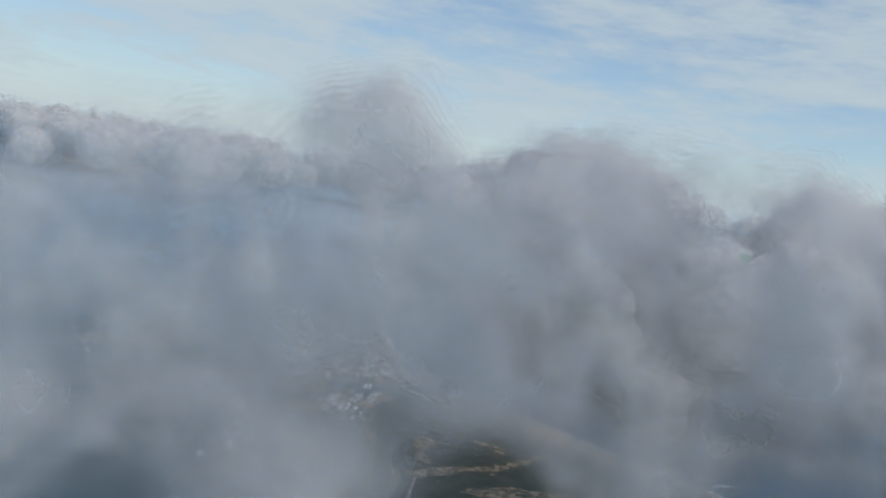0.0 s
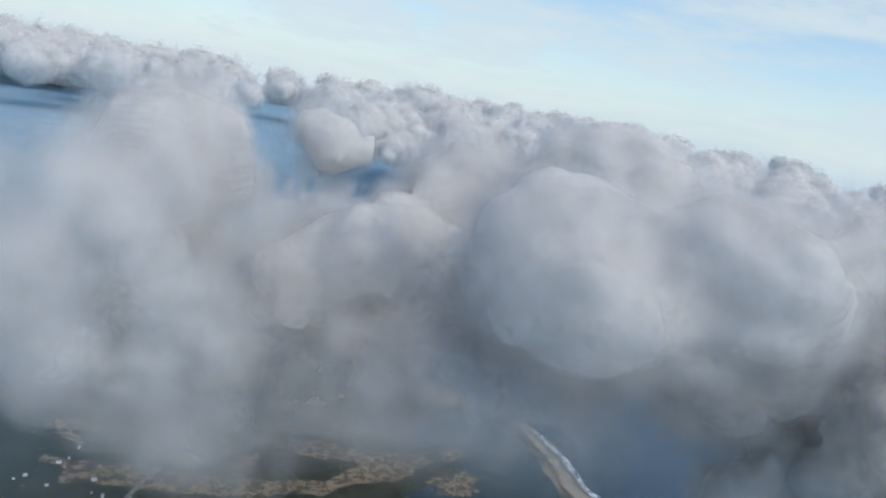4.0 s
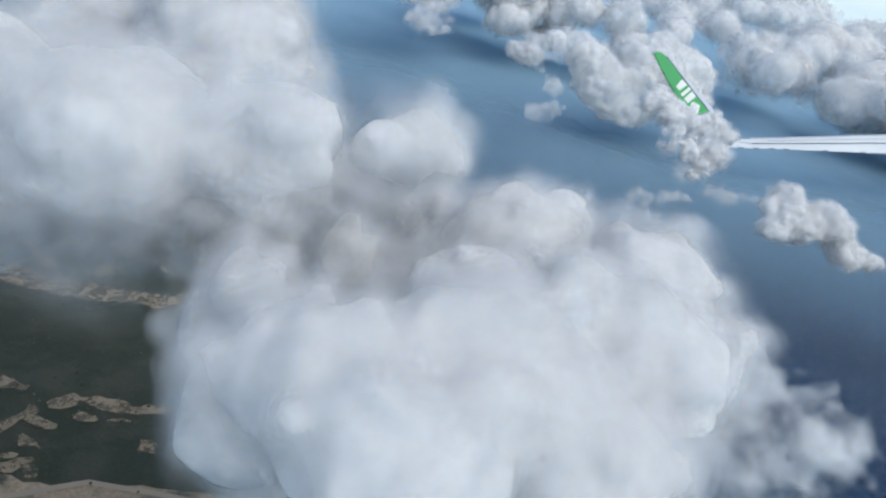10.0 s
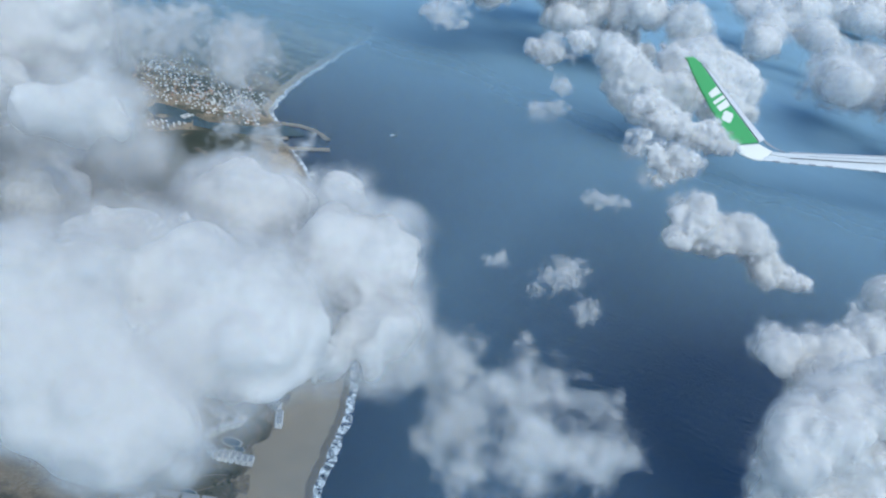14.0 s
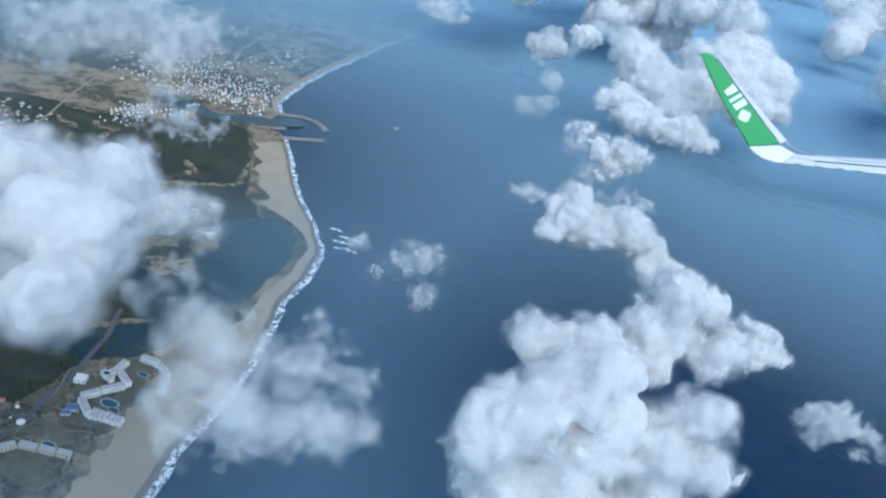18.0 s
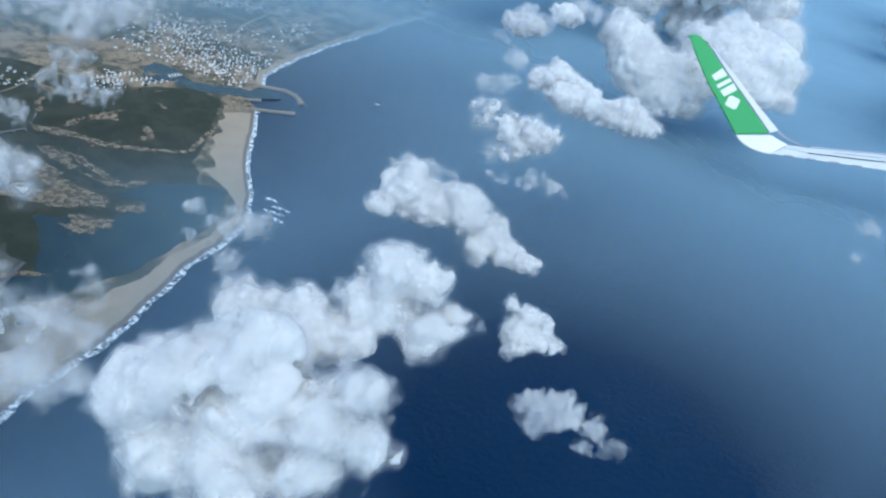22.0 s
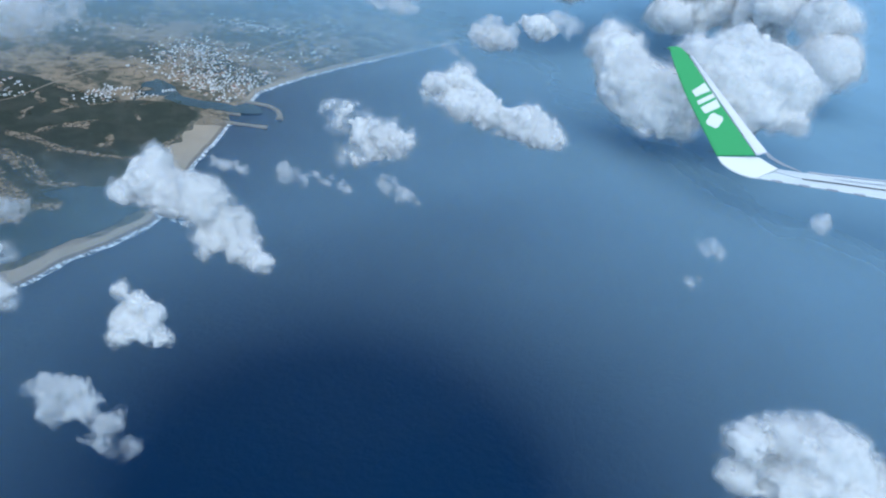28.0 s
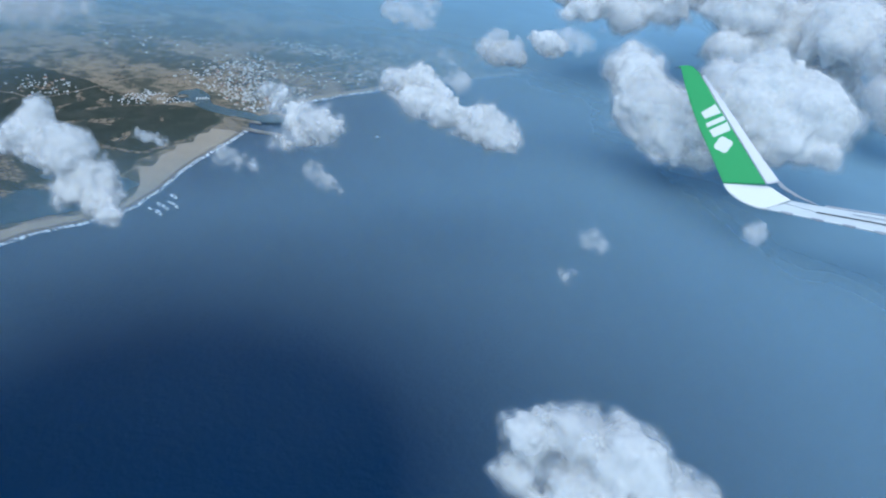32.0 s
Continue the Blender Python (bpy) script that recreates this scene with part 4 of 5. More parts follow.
def hotel_block(x0, y0, x1, y1, width, height, label, wall=PLASTER, roof=GREY_ROOF):
    """A slab of hotel rooms with a flat roof, parapet, balcony slabs and windows."""
    length, turn = math.hypot(x1 - x0, y1 - y0), math.atan2(y1 - y0, x1 - x0)
    whole = tagged(new("hotel"), label, "hotel", "hotel blocks by the beach")
    whole.matrix_world = Matrix.Translation(((x0 + x1) / 2, (y0 + y1) / 2, 1.2)) @ Matrix.Rotation(turn, 4, "Z")
    bm = bmesh.new()
    box(bm, 0, 0, height / 2, length, width, height)
    part("wall", bm, wall, whole)
    bm = bmesh.new()
    box(bm, 0, 0, height + 0.06, length - 0.3, width - 0.3, 0.12)
    part("roof", bm, roof, whole)
    for side in (-1, 1):
        bm = bmesh.new()
        box(bm, 0, side * (width / 2 - 0.07), height + 0.14, length, 0.14, 0.28)
        part("parapet", bm, wall, whole)
        storeys = max(2, int(height / 1.0))
        for k in range(storeys):
            z = (k + 0.5) * height / storeys
            bm = bmesh.new()
            box(bm, 0, side * (width / 2 + 0.22), z - 0.28, length - 0.2, 0.44, 0.10)
            part("balcony", bm, wall, whole)
            n = max(2, int(length / 1.5))
            for j in range(n):
                bm = bmesh.new()
                box(bm, -length / 2 + (j + 0.5) * length / n, side * (width / 2 + 0.012), z + 0.02, 0.75, 0.05, 0.48)
                part("window", bm, DARK_GLASS, whole)
    return whole


WHITE_LABEL = "white plastered hotel block with balconies and a flat roof"
for seg in [(-17.7, 270.9, -27.8, 278), (-28.8, 279, -23.7, 286.9), (-23.7, 287.9, -16.6, 296.7), (-29.7, 296.9, -27.7, 303.8), (-27.7, 304.8, -27.7, 312.7), (-24.7, 303.7, -15.6, 298.6), (-32.8, 299.9, -24.7, 296.8),
            (-23.6, 319.5, -13.5, 320.4), (-11.5, 319.3, -3.4, 315.2), (-2.4, 312.3, 0.6, 302.3)]:
    hotel_block(*seg, 3.0, 3.6, WHITE_LABEL)
for k, x in enumerate((-16.5, -13.8, -11.0, -8.2, -5.4, -2.8)):
    hotel_block(x+0.4, 269.7 + 0.6 * k, x-0.2, 275.7 + 0.3 * k, 2.0, 3.0, "narrow white terraced hotel block stepping down to the beach")
for seg in [(-29.7, 240.1, -21.7, 242), (-20.6, 242.5, -13.5, 243.8), (-12.5, 244.3, -6.4, 245.7), (-35.8, 232.2, -30.8, 239.2)]:
    hotel_block(*seg, 3.2, 3.0, "long cream hotel block with a grey flat roof", CREAM)
hotel_block(-40.8, 289.1, -35.3, 291, 5.0, 3.0, "square white hall with a flat white roof", PLASTER, PLASTER)
hotel_block(-29.8, 270.1, -24.7, 273, 4.5, 1.8, "low shed with a blue sheet-metal roof", CREAM, BLUE_ROOF)
hotel_block(-29.8, 266.1, -25.8, 268.5, 3.5, 1.6, "low shed with a blue sheet-metal roof", CREAM, BLUE_ROOF)
for cx_, cy_, w_ in ((-15.6, 283.8, 4.0), (-10.6, 280.7, 2.5), (-19.6, 247, 3.0), (-15.6, 310.5, 2.6)):
    pool = tagged(new("swimming_pool"), "curved turquoise swimming pool with a pale rim", "pool")
    child("rim", flat("rim", [(cx_ + w_ * 1.35 * math.cos(q), cy_ + w_ * 0.85 * math.sin(q)) for q in np.arange(0, 6.2, 0.5)], 1.84, CONCRETE, 0.5, 1.0), pool)
    child("pool_water", flat("pool_water", [(cx_ + w_ * 1.1 * math.cos(q), cy_ + w_ * 0.62 * math.sin(q)) for q in np.arange(0, 6.2, 0.5)], 1.90, POOL, 0.5, 1.0), pool)
tank = tagged(new("roundabout"), "round pale concrete roundabout island", "roundabout")
bm = bmesh.new()
bmesh.ops.create_cone(bm, cap_ends=True, segments=24, radius1=2.0, radius2=1.9, depth=0.5, matrix=Matrix.Translation((-40.4, 252.3, 1.95)))
part("kerb", bm, PLASTER, tank)
yard = [("hotel_grounds", [(-52, 262.4), (-37.9, 262.3), (-7.5, 265.7), (-9.5, 299.5), (-13.5, 321.3), (-29.7, 317.7), (-45.8, 306)]), ("hotel_grounds", [(-41.8, 222.3), (-5.3, 225.6), (-5.5, 257.7), (-35.9, 260.2)])]
GARDEN = simple("garden_ground", (0.13, 0.115, 0.075), 0.95, 0.6, 0.12, 0.9, 0.3)
for name, outline in yard:
    tagged(new(name, flat(name, outline, 1.62, GARDEN, 3)), "dry garden ground with lawns and paths round the hotels", "ground", kind="structure")

GROUND_TRACKS = [[(-18.6, 247.9), (-10.5, 255.8), (-8.5, 260.7)], [(-20.7, 257), (-14.6, 260.9), (-8.5, 263.7)], [(-18.6, 247.9), (-11.5, 246.8), (1.7, 250.5)], [(-35.8, 243.3), (-19.6, 245), (-4.4, 245.7)], [(-40.9, 273.2), (-43.9, 282.2), (-48.9, 295.2)], [(-17.7, 278.8), (-15.6, 283.8), (-8.5, 284.6), (-5.5, 281.6), (-8.5, 277.7), (-13.6, 275.8), (-17.7, 278.8)], [(-57, 239.6), (-50.9, 238.5), (-45.9, 245.4), (-48.9, 249.4)]]
for k, line in enumerate(GROUND_TRACKS):
    tagged(new("footpath", ribbon("footpath", line, 0.55, 1.80 + 0.005 * k, TRACK, 0, 0.6)), "pale sandy footpath across dry ground", "path", kind="structure")
for k, outline in enumerate([[(-39.9, 276.2), (-35.8, 281.1), (-29.8, 280), (-30.8, 274.1), (-35.8, 273.2)], [(-35.9, 262.2), (-33.8, 268.2), (-26.8, 265.1), (-25.8, 258.1), (-31.8, 258.2)], [(-40.8, 292.1), (-41.8, 301), (-34.8, 304.9), (-33.8, 296)], [(-32.8, 242.2), (-31.8, 251.2), (-23.7, 252), (-20.7, 245)], [(-59, 241.6), (-52, 247.5), (-43.9, 244.4), (-44.9, 231.4), (-49.9, 230.5)], [(-8.5, 263.7), (0.6, 268.5), (3.7, 256.5), (-3.4, 256.6)], [(-45.8, 306), (-39.8, 311.9), (-31.7, 307.8), (-37.8, 301)]]):
    tagged(new("bare_patch", flat("bare_patch", outline, 1.66 + 0.005 * k, BAR, 2.0, 1.2)), "bare tan soil beside the hotels", "ground", kind="structure")


def house_mesh(w, d, h, pitched, wall, roof, kind):
    bm = bmesh.new()
    if kind == "wall":
        box(bm, 0, 0, h / 2, w, d, h)
    elif pitched:
        a = [bm.verts.new(p) for p in ((-w / 2 - 0.2, -d / 2 - 0.2, h), (w / 2 + 0.2, -d / 2 - 0.2, h), (w / 2 + 0.2, d / 2 + 0.2, h), (-w / 2 - 0.2, d / 2 + 0.2, h), (-w / 2, 0, h + 0.8), (w / 2, 0, h + 0.8))]
        for f in ((0, 1, 5, 4), (2, 3, 4, 5), (1, 2, 5), (3, 0, 4), (3, 2, 1, 0)):
            bm.faces.new([a[q] for q in f])
    else:
        box(bm, 0, 0, h + 0.08, w + 0.2, d + 0.2, 0.16)
    me = bpy.data.meshes.new(kind)
    bm.to_mesh(me)
    bm.free()
    me.materials.append(wall if kind == "wall" else roof)
    return me


HOUSE_KINDS = []
for w, d, h, pitched, wall, roof, label in [(3.6, 2.6, 1.6, False, PLASTER, PLASTER, "small white flat-roofed town house"), (4.6, 3.0, 2.4, False, PLASTER, GREY_ROOF, "two-storey white town house with a grey roof"),
                                            (3.4, 2.8, 1.5, True, CREAM, TILE, "cream town house with a terracotta roof"), (5.4, 3.4, 2.0, True, PLASTER, TILE, "white house with a long terracotta roof")]:
    ob = tagged(new("house"), label, "house", "houses of the coastal town")
    child("wall", house_mesh(w, d, h, pitched, wall, roof, "wall"), ob)
    child("roof", house_mesh(w, d, h, pitched, wall, roof, "roof"), ob)
    bm = bmesh.new()
    for q in (-0.28, 0.28):
        box(bm, q * w, -d / 2 - 0.01, h * 0.55, 0.5, 0.04, 0.5)
    part("window", bm, DARK_GLASS, ob)
    HOUSE_KINDS.append(ob)

TOWNS = [  # middle, half extents, turn, count, how many stand as single houses
    ((-204.8, 715.6), (46, 40), 0.6, 330, 120), ((-292.3, 739.9), (46, 58), 0.5, 330, 30), ((-362.1, 872.5), (46, 14), 0.5, 80, 0), ((-308.6, 519.5), (34, 26), 0.2, 60, 12),
    ((-329.9, 884), (50, 16), 0.6, 70, 0), ((-233.6, 885), (14, 30), 0.2, 50, 0), ((-227.2, 1286.6), (38, 80), 0.1, 200, 0), ((-230.9, 814.1), (30, 34), 0.4, 34, 8),
    ((-242.3, 589.8), (16, 22), 0.6, 40, 20), ((-311.6, 1004), (60, 60), 0.3, 90, 0), ((-214.9, 278.8), (22, 26), 0.2, 46, 30), ((-469.2, 711.8), (90, 60), 0.3, 50, 0),
    ((-60, 236.6), (14, 16), 0.3, 22, 14), ((-267, 371.4), (24, 40), 0.2, 20, 10)]
rngh = random.Random(21)
spots, singles = {0: [], 1: [], 2: [], 3: []}, []
taken = []
for (mx, my), (ex, ey), turn, count, single in TOWNS:
    for k in range(count):
        for _ in range(12):
            u, v = max(-1, min(1, rngh.gauss(0, 0.5))), max(-1, min(1, rngh.gauss(0, 0.5)))
            u, v = round(u * ex * 1.25 / 4.2) * 4.2 + rngh.uniform(-1.4, 1.4), round(v * ey * 1.25 / 3.6) * 3.6 + rngh.uniform(-1.1, 1.1)
            x, y = mx + u * math.cos(turn) - v * math.sin(turn), my + u * math.sin(turn) + v * math.cos(turn)
            if all((x - a) ** 2 + (y - b) ** 2 > 6.0 for a, b in taken) and float(coast(y)) - x > 9 and not (-255 < x < -143 and 603 < y < 672 and -0.9 * (x + 200) + 640 < y + 40):
                break
        else:
            continue
        taken.append((x, y))
        s = float(coast(y)) - x
        z = float(land_height(np.array(s), np.array(x), np.array(y))) - 0.1
        m = Matrix.Translation((x, y, z + 0.2)) @ Matrix.Rotation(turn + rngh.choice((0, math.pi / 2, math.pi)) + rngh.gauss(0, 0.06), 4, "Z") @ Matrix.Scale(rngh.choice((0.3, 0.36, 0.42, 0.5, 0.66)), 4)
        which = rngh.choice((0, 0, 0, 1, 1, 2, 1, 3))
        if k < single:
            singles.append((which, m))
        else:
            spots[which].append(m)
for which, m in singles:
    copy_thing(HOUSE_KINDS[which], m)
for which, places in spots.items():
    source = HOUSE_KINDS[which]
    whole = tagged(new("house_cluster"), "distant scattered white and cream houses of the town", "houses", kind="stuff")
    for c in source.children:
        co = np.array([v.co for v in c.data.vertices])
        fs = [tuple(p.vertices) for p in c.data.polygons]
        verts, faces = [], []
        for m in places:
            mm = np.array(m)
            base = len(verts)
            verts += [tuple(q) for q in co @ mm[:3, :3].T + mm[:3, 3]]
            faces += [tuple(base + i for i in f) for f in fs]
        child(c.name.split(".")[0], mesh_from("houses", verts, faces, c.data.materials[0]), whole)
for ob, (x, y) in zip(HOUSE_KINDS, ((-214, 699.8), (-196.3, 690), (-229.3, 729.2), (-188, 711.7))):
    ob.matrix_world = Matrix.Translation((x, y, 1.3))

# ---- harbour: docks and moored boats; boats at sea ----
def boat(x, y, z, turn, length, label, group="boats of the harbour"):
    whole = tagged(new("motor_boat"), label, "boat", group)
    whole.matrix_world = Matrix.Translation((x, y, z)) @ Matrix.Rotation(turn, 4, "Z")
    w = length * 0.3
    bm = bmesh.new()
    low = [bm.verts.new(p) for p in ((-length / 2, -w * 0.4, -0.1), (length * 0.2, -w * 0.4, -0.1), (length * 0.42, 0, -0.1), (length * 0.2, w * 0.4, -0.1), (-length / 2, w * 0.4, -0.1))]
    top = [bm.verts.new(p) for p in ((-length / 2, -w / 2, 0.5), (length * 0.22, -w / 2, 0.55), (length / 2, 0, 0.65), (length * 0.22, w / 2, 0.55), (-length / 2, w / 2, 0.5))]
    bm.faces.new(top)
    bm.faces.new(low[::-1])
    for i in range(5):
        j = (i + 1) % 5
        bm.faces.new((low[i], low[j], top[j], top[i]))
    part("hull", bm, HULL, whole)
    bm = bmesh.new()
    box(bm, -length * 0.05, 0, 0.85, length * 0.38, w * 0.7, 0.6)
    part("cabin", bm, HULL, whole)
    bm = bmesh.new()
    box(bm, length * 0.146, 0, 0.92, 0.05, w * 0.6, 0.3)
    part("windscreen", bm, DARK_GLASS, whole)
    return whole


rngb = random.Random(4)
for x0, y0, x1, y1 in [(-256.1, 583.7, -250.1, 603.6), (-242.3, 583.8, -237.1, 603.6), (-232, 607.4, -225.1, 628.6), (-220.8, 609.2, -211.5, 636), (-250, 605.5, -243.4, 625), (-218.3, 643.9, -215.6, 658.2)]:
    n = 9
    dock = tagged(new("dock"), "floating wooden pontoon with fingers between moored boats", "dock")
    child("walkway", ribbon("walkway", [(x0, y0), (x1, y1)], 0.9, 1.95, PLANK, 0.5, 0), dock)
    t = math.atan2(y1 - y0, x1 - x0)
    for k in range(n):
        f = (k + 0.5) / n
        side = 1 if k % 2 else -1
        x, y = x0 + (x1 - x0) * f - side * 1.8 * math.sin(t), y0 + (y1 - y0) * f + side * 1.8 * math.cos(t)
        boat(x, y, 1.7, t + math.pi / 2 + rngb.uniform(-0.1, 0.1), rngb.uniform(2.4, 3.6), "white motor boat moored at a pontoon")
boat(-48.2, 760.0, 0.1, 0.6, 5.0, "white motor yacht under way on the open sea", "boats at sea")
boat(15.6, 519.4, 0.1, 0.2, 4.0, "white motor yacht off the beach", "boats at sea")

# ---- scrub and palms ----
SCRUB = simple("scrub_leaves", (0.035, 0.048, 0.024), 0.9, 0.5, 0.2, 3.0, 0.1)
verts, faces = [], []
rngs = random.Random(8)
octa = [(1, 0, 0), (0, 1, 0), (-1, 0, 0), (0, -1, 0), (0, 0, 1), (0.6, 0.6, 0.55), (-0.6, 0.6, 0.5), (-0.5, -0.6, 0.6), (0.6, -0.5, 0.5)]
for k in range(7000):
    zone = rngs.random()
    if zone < 0.35:
        x, y = rngs.uniform(-60, 2), rngs.uniform(215, 330)
    elif zone < 0.75:
        x, y = rngs.uniform(-330, -40), rngs.uniform(250, 640)
    else:
        x, y = rngs.uniform(-380, -180), rngs.uniform(640, 900)
    s = float(interp(y, COAST)) - x
    if s < float(interp(y, BEACH)) + 3 if y < 656 else s < 9:
        continue
    if noise.noise((x / 14, y / 14, 3.0)) < 0.02:
        continue
    r = rngs.uniform(0.35, 1.0)
    base = len(verts)
    for (a, b, c) in octa:
        q = rngs.uniform(0.7, 1.2) * r
        verts.append((x + a * q, y + b * q, 1.2 + c * q * 1.1))
    for f in ((0, 5, 8), (0, 1, 5), (1, 6, 5), (1, 2, 6), (2, 7, 6), (2, 3, 7), (3, 8, 7), (3, 0, 8), (4, 8, 5), (4, 5, 6), (4, 6, 7), (4, 7, 8)):
        faces.append(tuple(base + i for i in f))
tagged(new("scrub", mesh_from("scrub", verts, faces, SCRUB)), "dark green bushes scattered over the lowland", "bushes", kind="stuff")

# ---- distance haze, painted on flat translucent sheets over sea and coast ----
m, n, l, b = material("sea_haze")
n.remove(b)
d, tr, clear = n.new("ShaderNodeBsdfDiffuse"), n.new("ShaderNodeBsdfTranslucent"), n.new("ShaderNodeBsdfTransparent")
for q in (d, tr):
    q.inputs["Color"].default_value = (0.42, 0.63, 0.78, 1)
both, whole = n.new("ShaderNodeMixShader"), n.new("ShaderNodeMixShader")
both.inputs[0].default_value = 0.5
l.new(d.outputs[0], both.inputs[1])
l.new(tr.outputs[0], both.inputs[2])
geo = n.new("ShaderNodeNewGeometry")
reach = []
# aerial veil put into the opacity: none near these spots, more farther off
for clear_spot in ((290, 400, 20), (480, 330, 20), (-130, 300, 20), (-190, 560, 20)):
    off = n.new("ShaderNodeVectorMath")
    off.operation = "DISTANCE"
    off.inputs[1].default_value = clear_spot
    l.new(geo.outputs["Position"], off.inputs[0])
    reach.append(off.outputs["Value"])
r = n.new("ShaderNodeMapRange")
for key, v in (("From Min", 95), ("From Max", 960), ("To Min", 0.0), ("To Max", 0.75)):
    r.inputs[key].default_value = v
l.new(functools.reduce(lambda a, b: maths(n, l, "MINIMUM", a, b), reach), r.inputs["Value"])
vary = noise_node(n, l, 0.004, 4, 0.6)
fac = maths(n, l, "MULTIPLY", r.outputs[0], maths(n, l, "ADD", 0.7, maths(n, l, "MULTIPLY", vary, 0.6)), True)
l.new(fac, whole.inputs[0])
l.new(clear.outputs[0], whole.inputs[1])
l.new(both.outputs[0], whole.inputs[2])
l.new(whole.outputs[0], n["Material Output"].inputs["Surface"])
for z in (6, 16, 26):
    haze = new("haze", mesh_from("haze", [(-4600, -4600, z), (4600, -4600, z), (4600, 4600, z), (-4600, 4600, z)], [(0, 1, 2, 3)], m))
    tagged(haze, "flat sheet painted as bluish distance haze over sea and coast", "haze", "layers of haze", "stuff")

# ---- the airliner's wing ----
GREEN = simple("green_paint", (0.014, 0.27, 0.065), 0.5, 0.08, 0.02, 0.6, 0.0)
WHITE = simple("white_paint", (0.62, 0.62, 0.60), 0.5, 0.06, 0.02, 0.6, 0.0)
PANEL = simple("wing_skin_paint", (0.52, 0.55, 0.57), 0.45, 0.08, 0.03, 0.7, 0.0)
LIGHT = simple("bare_alloy", (0.48, 0.49, 0.53), 0.45, 0.08, 0.03, 0.7, 0.0, 0.2)
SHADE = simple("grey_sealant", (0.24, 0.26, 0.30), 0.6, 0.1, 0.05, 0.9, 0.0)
DARK = simple("dark_seal", (0.05, 0.055, 0.06), 0.6, 0.2, 0.1, 1.0, 0.0)
wing = tagged(new("aircraft_wing"), "grey-white airliner wing with an upturned green winglet", "aircraft wing")
wing.matrix_world = pose(275.1, 855.1, 109.7, 58.502, -12.566, 23.437)
K = 0.5434                                       # metres to one unit of the wing's plan


def at_plan(u, v, depth=0.0):
    """A place on the wing, from plan units along, down and behind."""
    return Vector(((u - 1326.4) * K, -(v - 151.4) * K, -depth))


def plate(name, near, far_side, thick, mat, parent=wing, label="", edge=0.25):
    """A tapered panel between two edges, with thickness behind it."""
    bm = bmesh.new()
    n_ = len(near)
    a = [bm.verts.new(p) for p in near]
    b_ = [bm.verts.new(p) for p in far_side]
    a2 = [bm.verts.new(p + Vector((0, -0.25 * thick, -thick))) for p in near]
    b2 = [bm.verts.new(p + Vector((0, -0.25 * thick, -thick))) for p in far_side]
    for i in range(n_ - 1):
        bm.faces.new((a[i], a[i + 1], b_[i + 1], b_[i]))
        bm.faces.new((b2[i], b2[i + 1], a2[i + 1], a2[i]))
        bm.faces.new((a2[i], a2[i + 1], a[i + 1], a[i]))
        bm.faces.new((b_[i], b_[i + 1], b2[i + 1], b2[i]))
    bm.faces.new((a[0], b_[0], b2[0], a2[0]))
    bm.faces.new((a2[-1], b2[-1], b_[-1], a[-1]))
    bmesh.ops.recalc_face_normals(bm, faces=bm.faces[:])
    bmesh.ops.bevel(bm, geom=[e for e in bm.edges if e.is_manifold and e.calc_face_angle() > 0.8], offset=thick * edge, segments=2, affect="EDGES")
    return part(name, bm, mat, parent, label)


def spline(points, steps=4):
    """The same line with more places on it, rounded."""
    p = [points[0], *points, points[-1]]
    out = []
    for i in range(1, len(p) - 2):
        for k in range(steps):
            t = k / steps
            out.append(tuple(0.5 * (2 * b + (c - a) * t + (2 * a - 5 * b + 4 * c - d) * t * t + (3 * b - a - 3 * c + d) * t ** 3) for a, b, c, d in zip(p[i - 1], p[i], p[i + 1], p[i + 2])))
    return out + [points[-1]]


trail = spline([(1239.5, 67), (1250, 99), (1270, 147), (1296, 197), (1318, 239)])
lead_g = spline([(1257, 67.5), (1276, 91), (1306, 138), (1343, 192), (1374, 237.5)])
lead_in = spline([(1271, 81), (1281, 97), (1308, 139), (1345, 193), (1375, 237.5)])
lead_w = spline([(1275, 80), (1293, 104), (1322, 142), (1357, 189), (1391, 232)])
winglet = plate("winglet", [at_plan(*p) for p in trail], [at_plan(*p) for p in lead_g], 2.0, GREEN, wing, "bright green upturned winglet")
plate("leading_edge", [at_plan(p[0], p[1], -0.3) for p in lead_in], [at_plan(*p, 1.5) for p in lead_w], 2.2, LIGHT, wing, "pale bare-metal leading edge")
plate("tip_cap", [at_plan(1236, 67.5, 0.2), at_plan(1243, 66.3, 0.2), at_plan(1252, 66.2, 0.2)], [at_plan(1245, 74, 0.2), at_plan(1262, 74, 0.2), at_plan(1272, 82, 0.2)], 1.5, GREEN, wing, "rounded green cap of the winglet")
curve_low = spline([(1318, 240), (1327, 252), (1343, 263), (1362, 270.5), (1376, 273)])
curve_up = spline([(1375, 238.5), (1381, 240), (1390, 246), (1400, 252), (1408, 256)])
plate("wingtip", [at_plan(*p) for p in curve_low], [at_plan(*p, 4.0) for p in curve_up], 2.0, WHITE, wing, "white curved wingtip fairing")
plate("joint", [at_plan(1386, 232, 2.6), at_plan(1393, 240, 3.5), at_plan(1412, 250, 5.5), at_plan(1436, 259, 7.5)], [at_plan(1391, 230.5, 3.6), at_plan(1400, 239, 4.5), at_plan(1418, 249, 6.5), at_plan(1442, 259, 8.5)], 1.0, SHADE, wing, "grey blended joint behind the winglet root")
low = [(1376, 273), (1408, 278), (1448, 284.5), (1484, 290), (1520, 296), (1568, 304), (1760, 336), (2100, 396), (2600, 486)]
slot = [(1400, 262), (1420, 266.5), (1440, 271.5), (1484, 277), (1520, 282), (1568, 288), (1760, 312), (2100, 358), (2600, 426)]
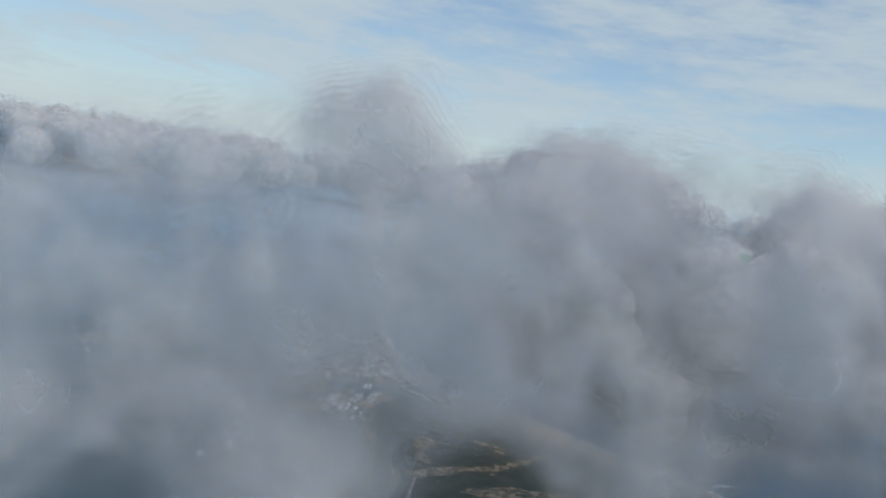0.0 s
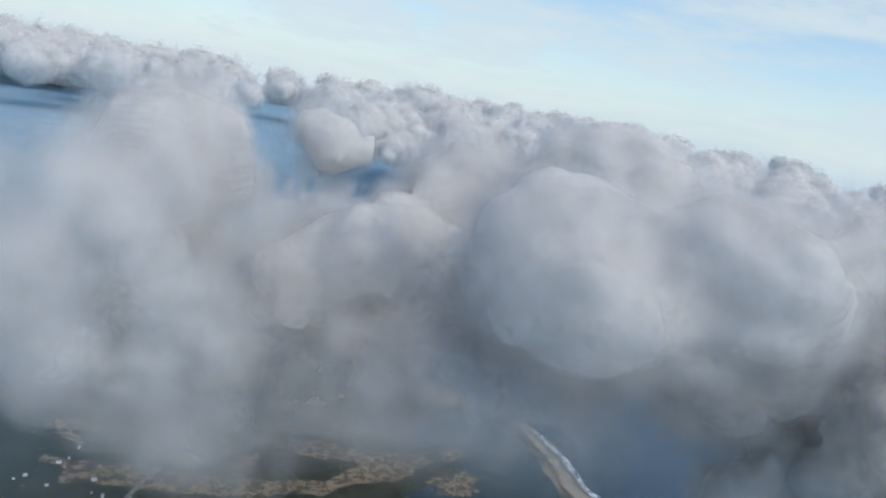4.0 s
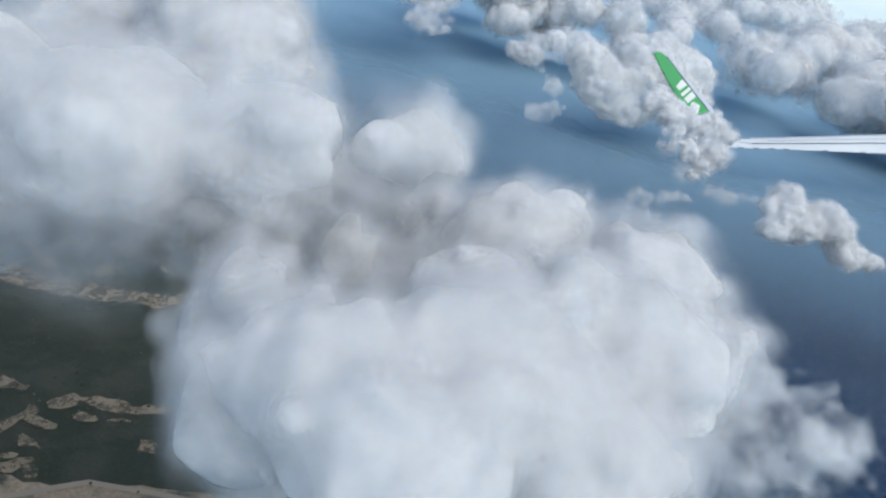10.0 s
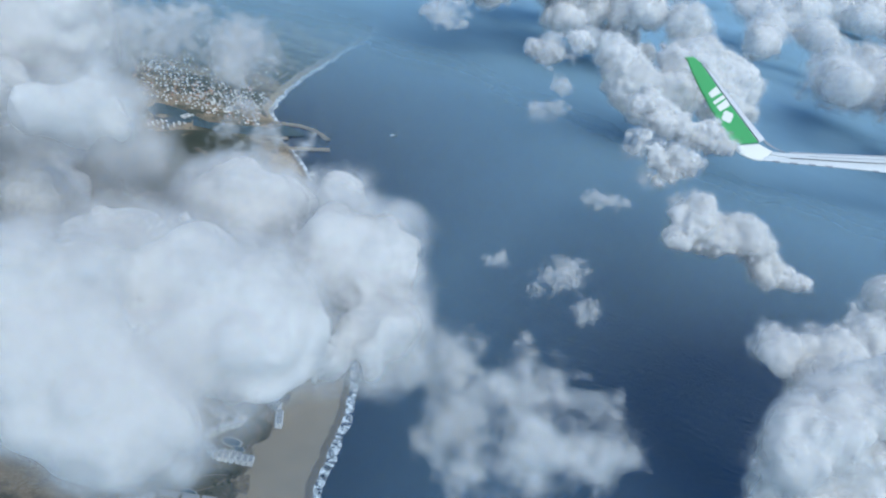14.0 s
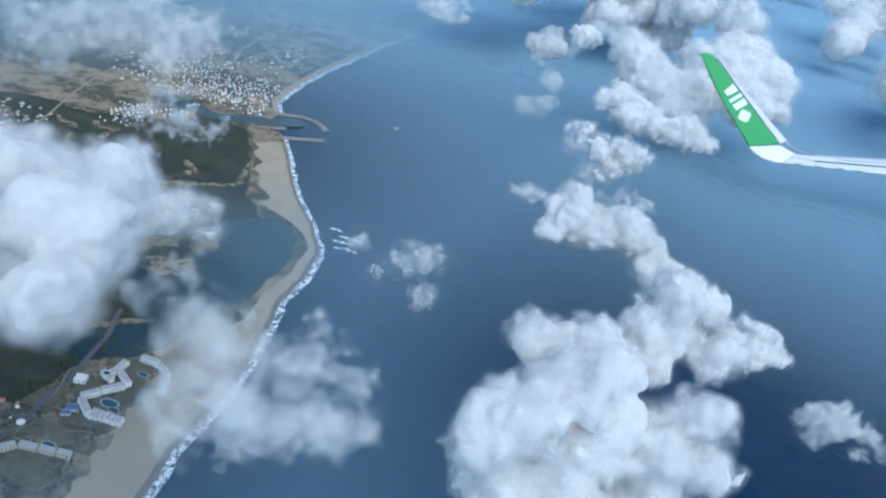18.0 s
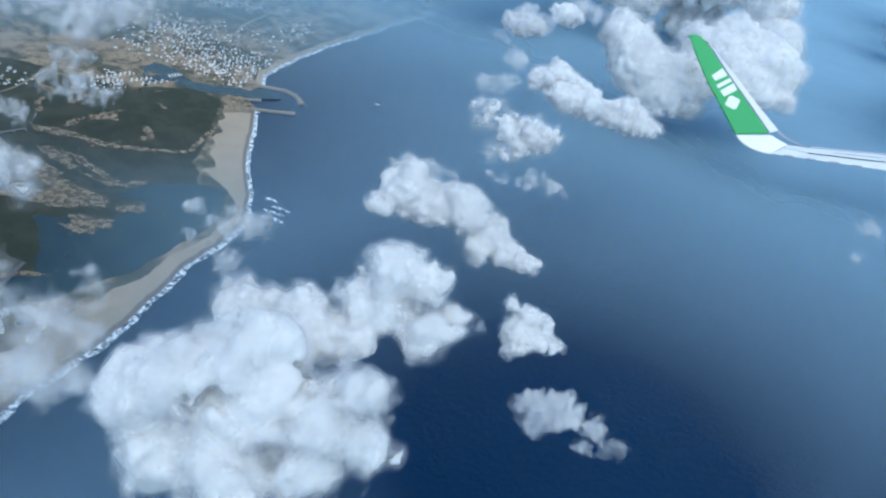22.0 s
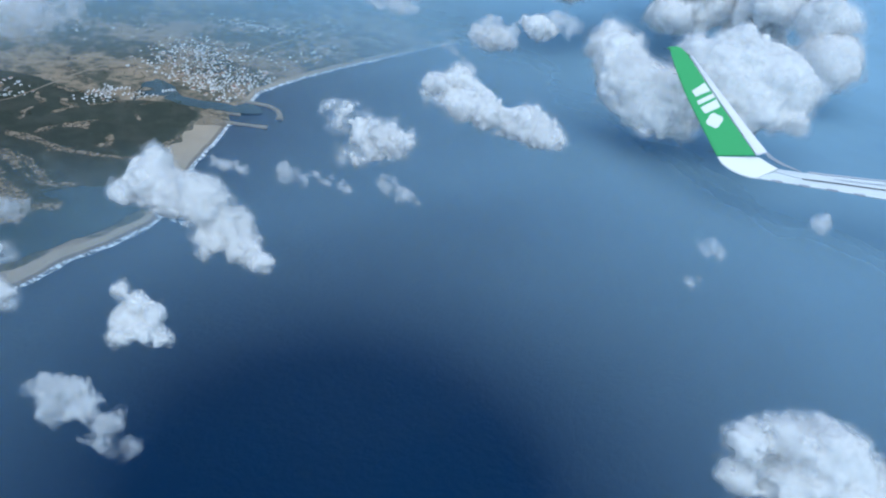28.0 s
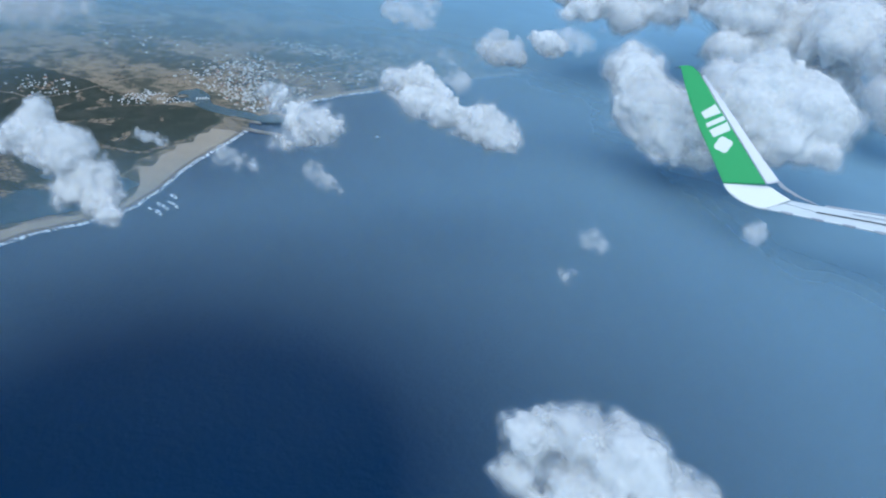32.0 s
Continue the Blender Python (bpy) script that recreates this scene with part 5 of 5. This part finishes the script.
up = [(1408, 256), (1424, 258.5), (1450, 262), (1484, 266), (1520, 270), (1568, 275), (1760, 295), (2100, 332), (2600, 388)]
near_d = lambda u: -0.02 * max(0, u - 1400)
for name, a, b, lift, mat, label in (("aileron", low, slot, -1.0, PANEL, "grey-white trailing-edge panels"), ("wing_box", slot, up, 3.0, PANEL, "pale grey upper wing skin")):
    plate(name, [at_plan(u, v, near_d(u) + lift) for u, v in a], [at_plan(u, v - 0.4, near_d(u) + lift + 5) for u, v in b], 1.6, mat, wing, label)
plate("leading_slat", [at_plan(u, v - 1.0, near_d(u) + 8.5) for u, v in up[2:]], [at_plan(u, v - 4.0, near_d(u) + 11) for u, v in up[2:]], 1.0, LIGHT, wing, "bare-metal leading-edge slat")
plate("seam", [at_plan(u, v + 0.9, near_d(u) + 2.2) for u, v in slot[2:]], [at_plan(u, v - 0.5, near_d(u) + 2.6) for u, v in slot[2:]], 0.3, DARK, wing, "dark gap along the flaps")
plate("seam", [at_plan(u, v * 0.45 + w * 0.55 + 0.4, near_d(u) + 4.2) for (u, v), (_, w) in zip(slot[3:], up[3:])], [at_plan(u, v * 0.45 + w * 0.55 - 0.3, near_d(u) + 4.5) for (u, v), (_, w) in zip(slot[3:], up[3:])], 0.3, SHADE, wing, "fine panel joint along the wing")
for u in (1408, 1446, 1484, 1520, 1620, 1720):
    v = float(np.interp(u, [p[0] for p in low], [p[1] for p in low]))
    plate("fairing", [at_plan(u - 12, v - 2.2, near_d(u) - 1.5), at_plan(u - 1, v + 1.8, near_d(u) - 2.2), at_plan(u + 4, v + 1.6, near_d(u) - 2.2)], [at_plan(u - 10, v - 3.6, near_d(u) - 1), at_plan(u, v - 2, near_d(u) - 1.6), at_plan(u + 5, v - 1, near_d(u) - 1.6)], 0.5, SHADE, wing, "small flap hinge fairing")
for u, v in ((1241, 70.5), (1258, 110), (1276, 151), (1297, 193), (1315, 233)):
    bm = bmesh.new()
    bmesh.ops.create_cone(bm, cap_ends=True, segments=6, radius1=0.32, radius2=0.14, depth=7.5, matrix=Matrix.Translation(at_plan(u - 3, v, 0.6)) @ Matrix.Rotation(radians(90), 4, "Y") @ Matrix.Rotation(radians(4), 4, "X"))
    part("static_wick", bm, DARK, wing, "thin dark static discharge rod")
# plain white shapes painted on the winglet
disc = [(1312.5 + 11.5 * math.cos(q) * (1 + 0.12 * math.cos(4 * q + 1.2)), 184.5 + 11.0 * math.sin(q) * (1 + 0.12 * math.cos(4 * q + 1.2))) for q in np.arange(0, 6.28, 0.3)]
for rim in ([(1277, 138), (1295, 125), (1304, 138), (1283, 147)], [(1285, 154), (1308, 142), (1311.5, 148), (1288, 160)],
            [(1291, 164), (1314, 151), (1320, 163), (1298, 174)], disc):
    bm = bmesh.new()
    top = [bm.verts.new(at_plan(*p, -0.25)) for p in rim]
    back = [bm.verts.new(at_plan(*p, 0.1)) for p in rim]
    bm.faces.new(top)
    bm.faces.new(back[::-1])
    for i in range(len(rim)):
        j = (i + 1) % len(rim)
        bm.faces.new((top[j], top[i], back[i], back[j]))
    bmesh.ops.recalc_face_normals(bm, faces=bm.faces[:])
    part("marking", bm, WHITE, winglet, "plain white painted marking")
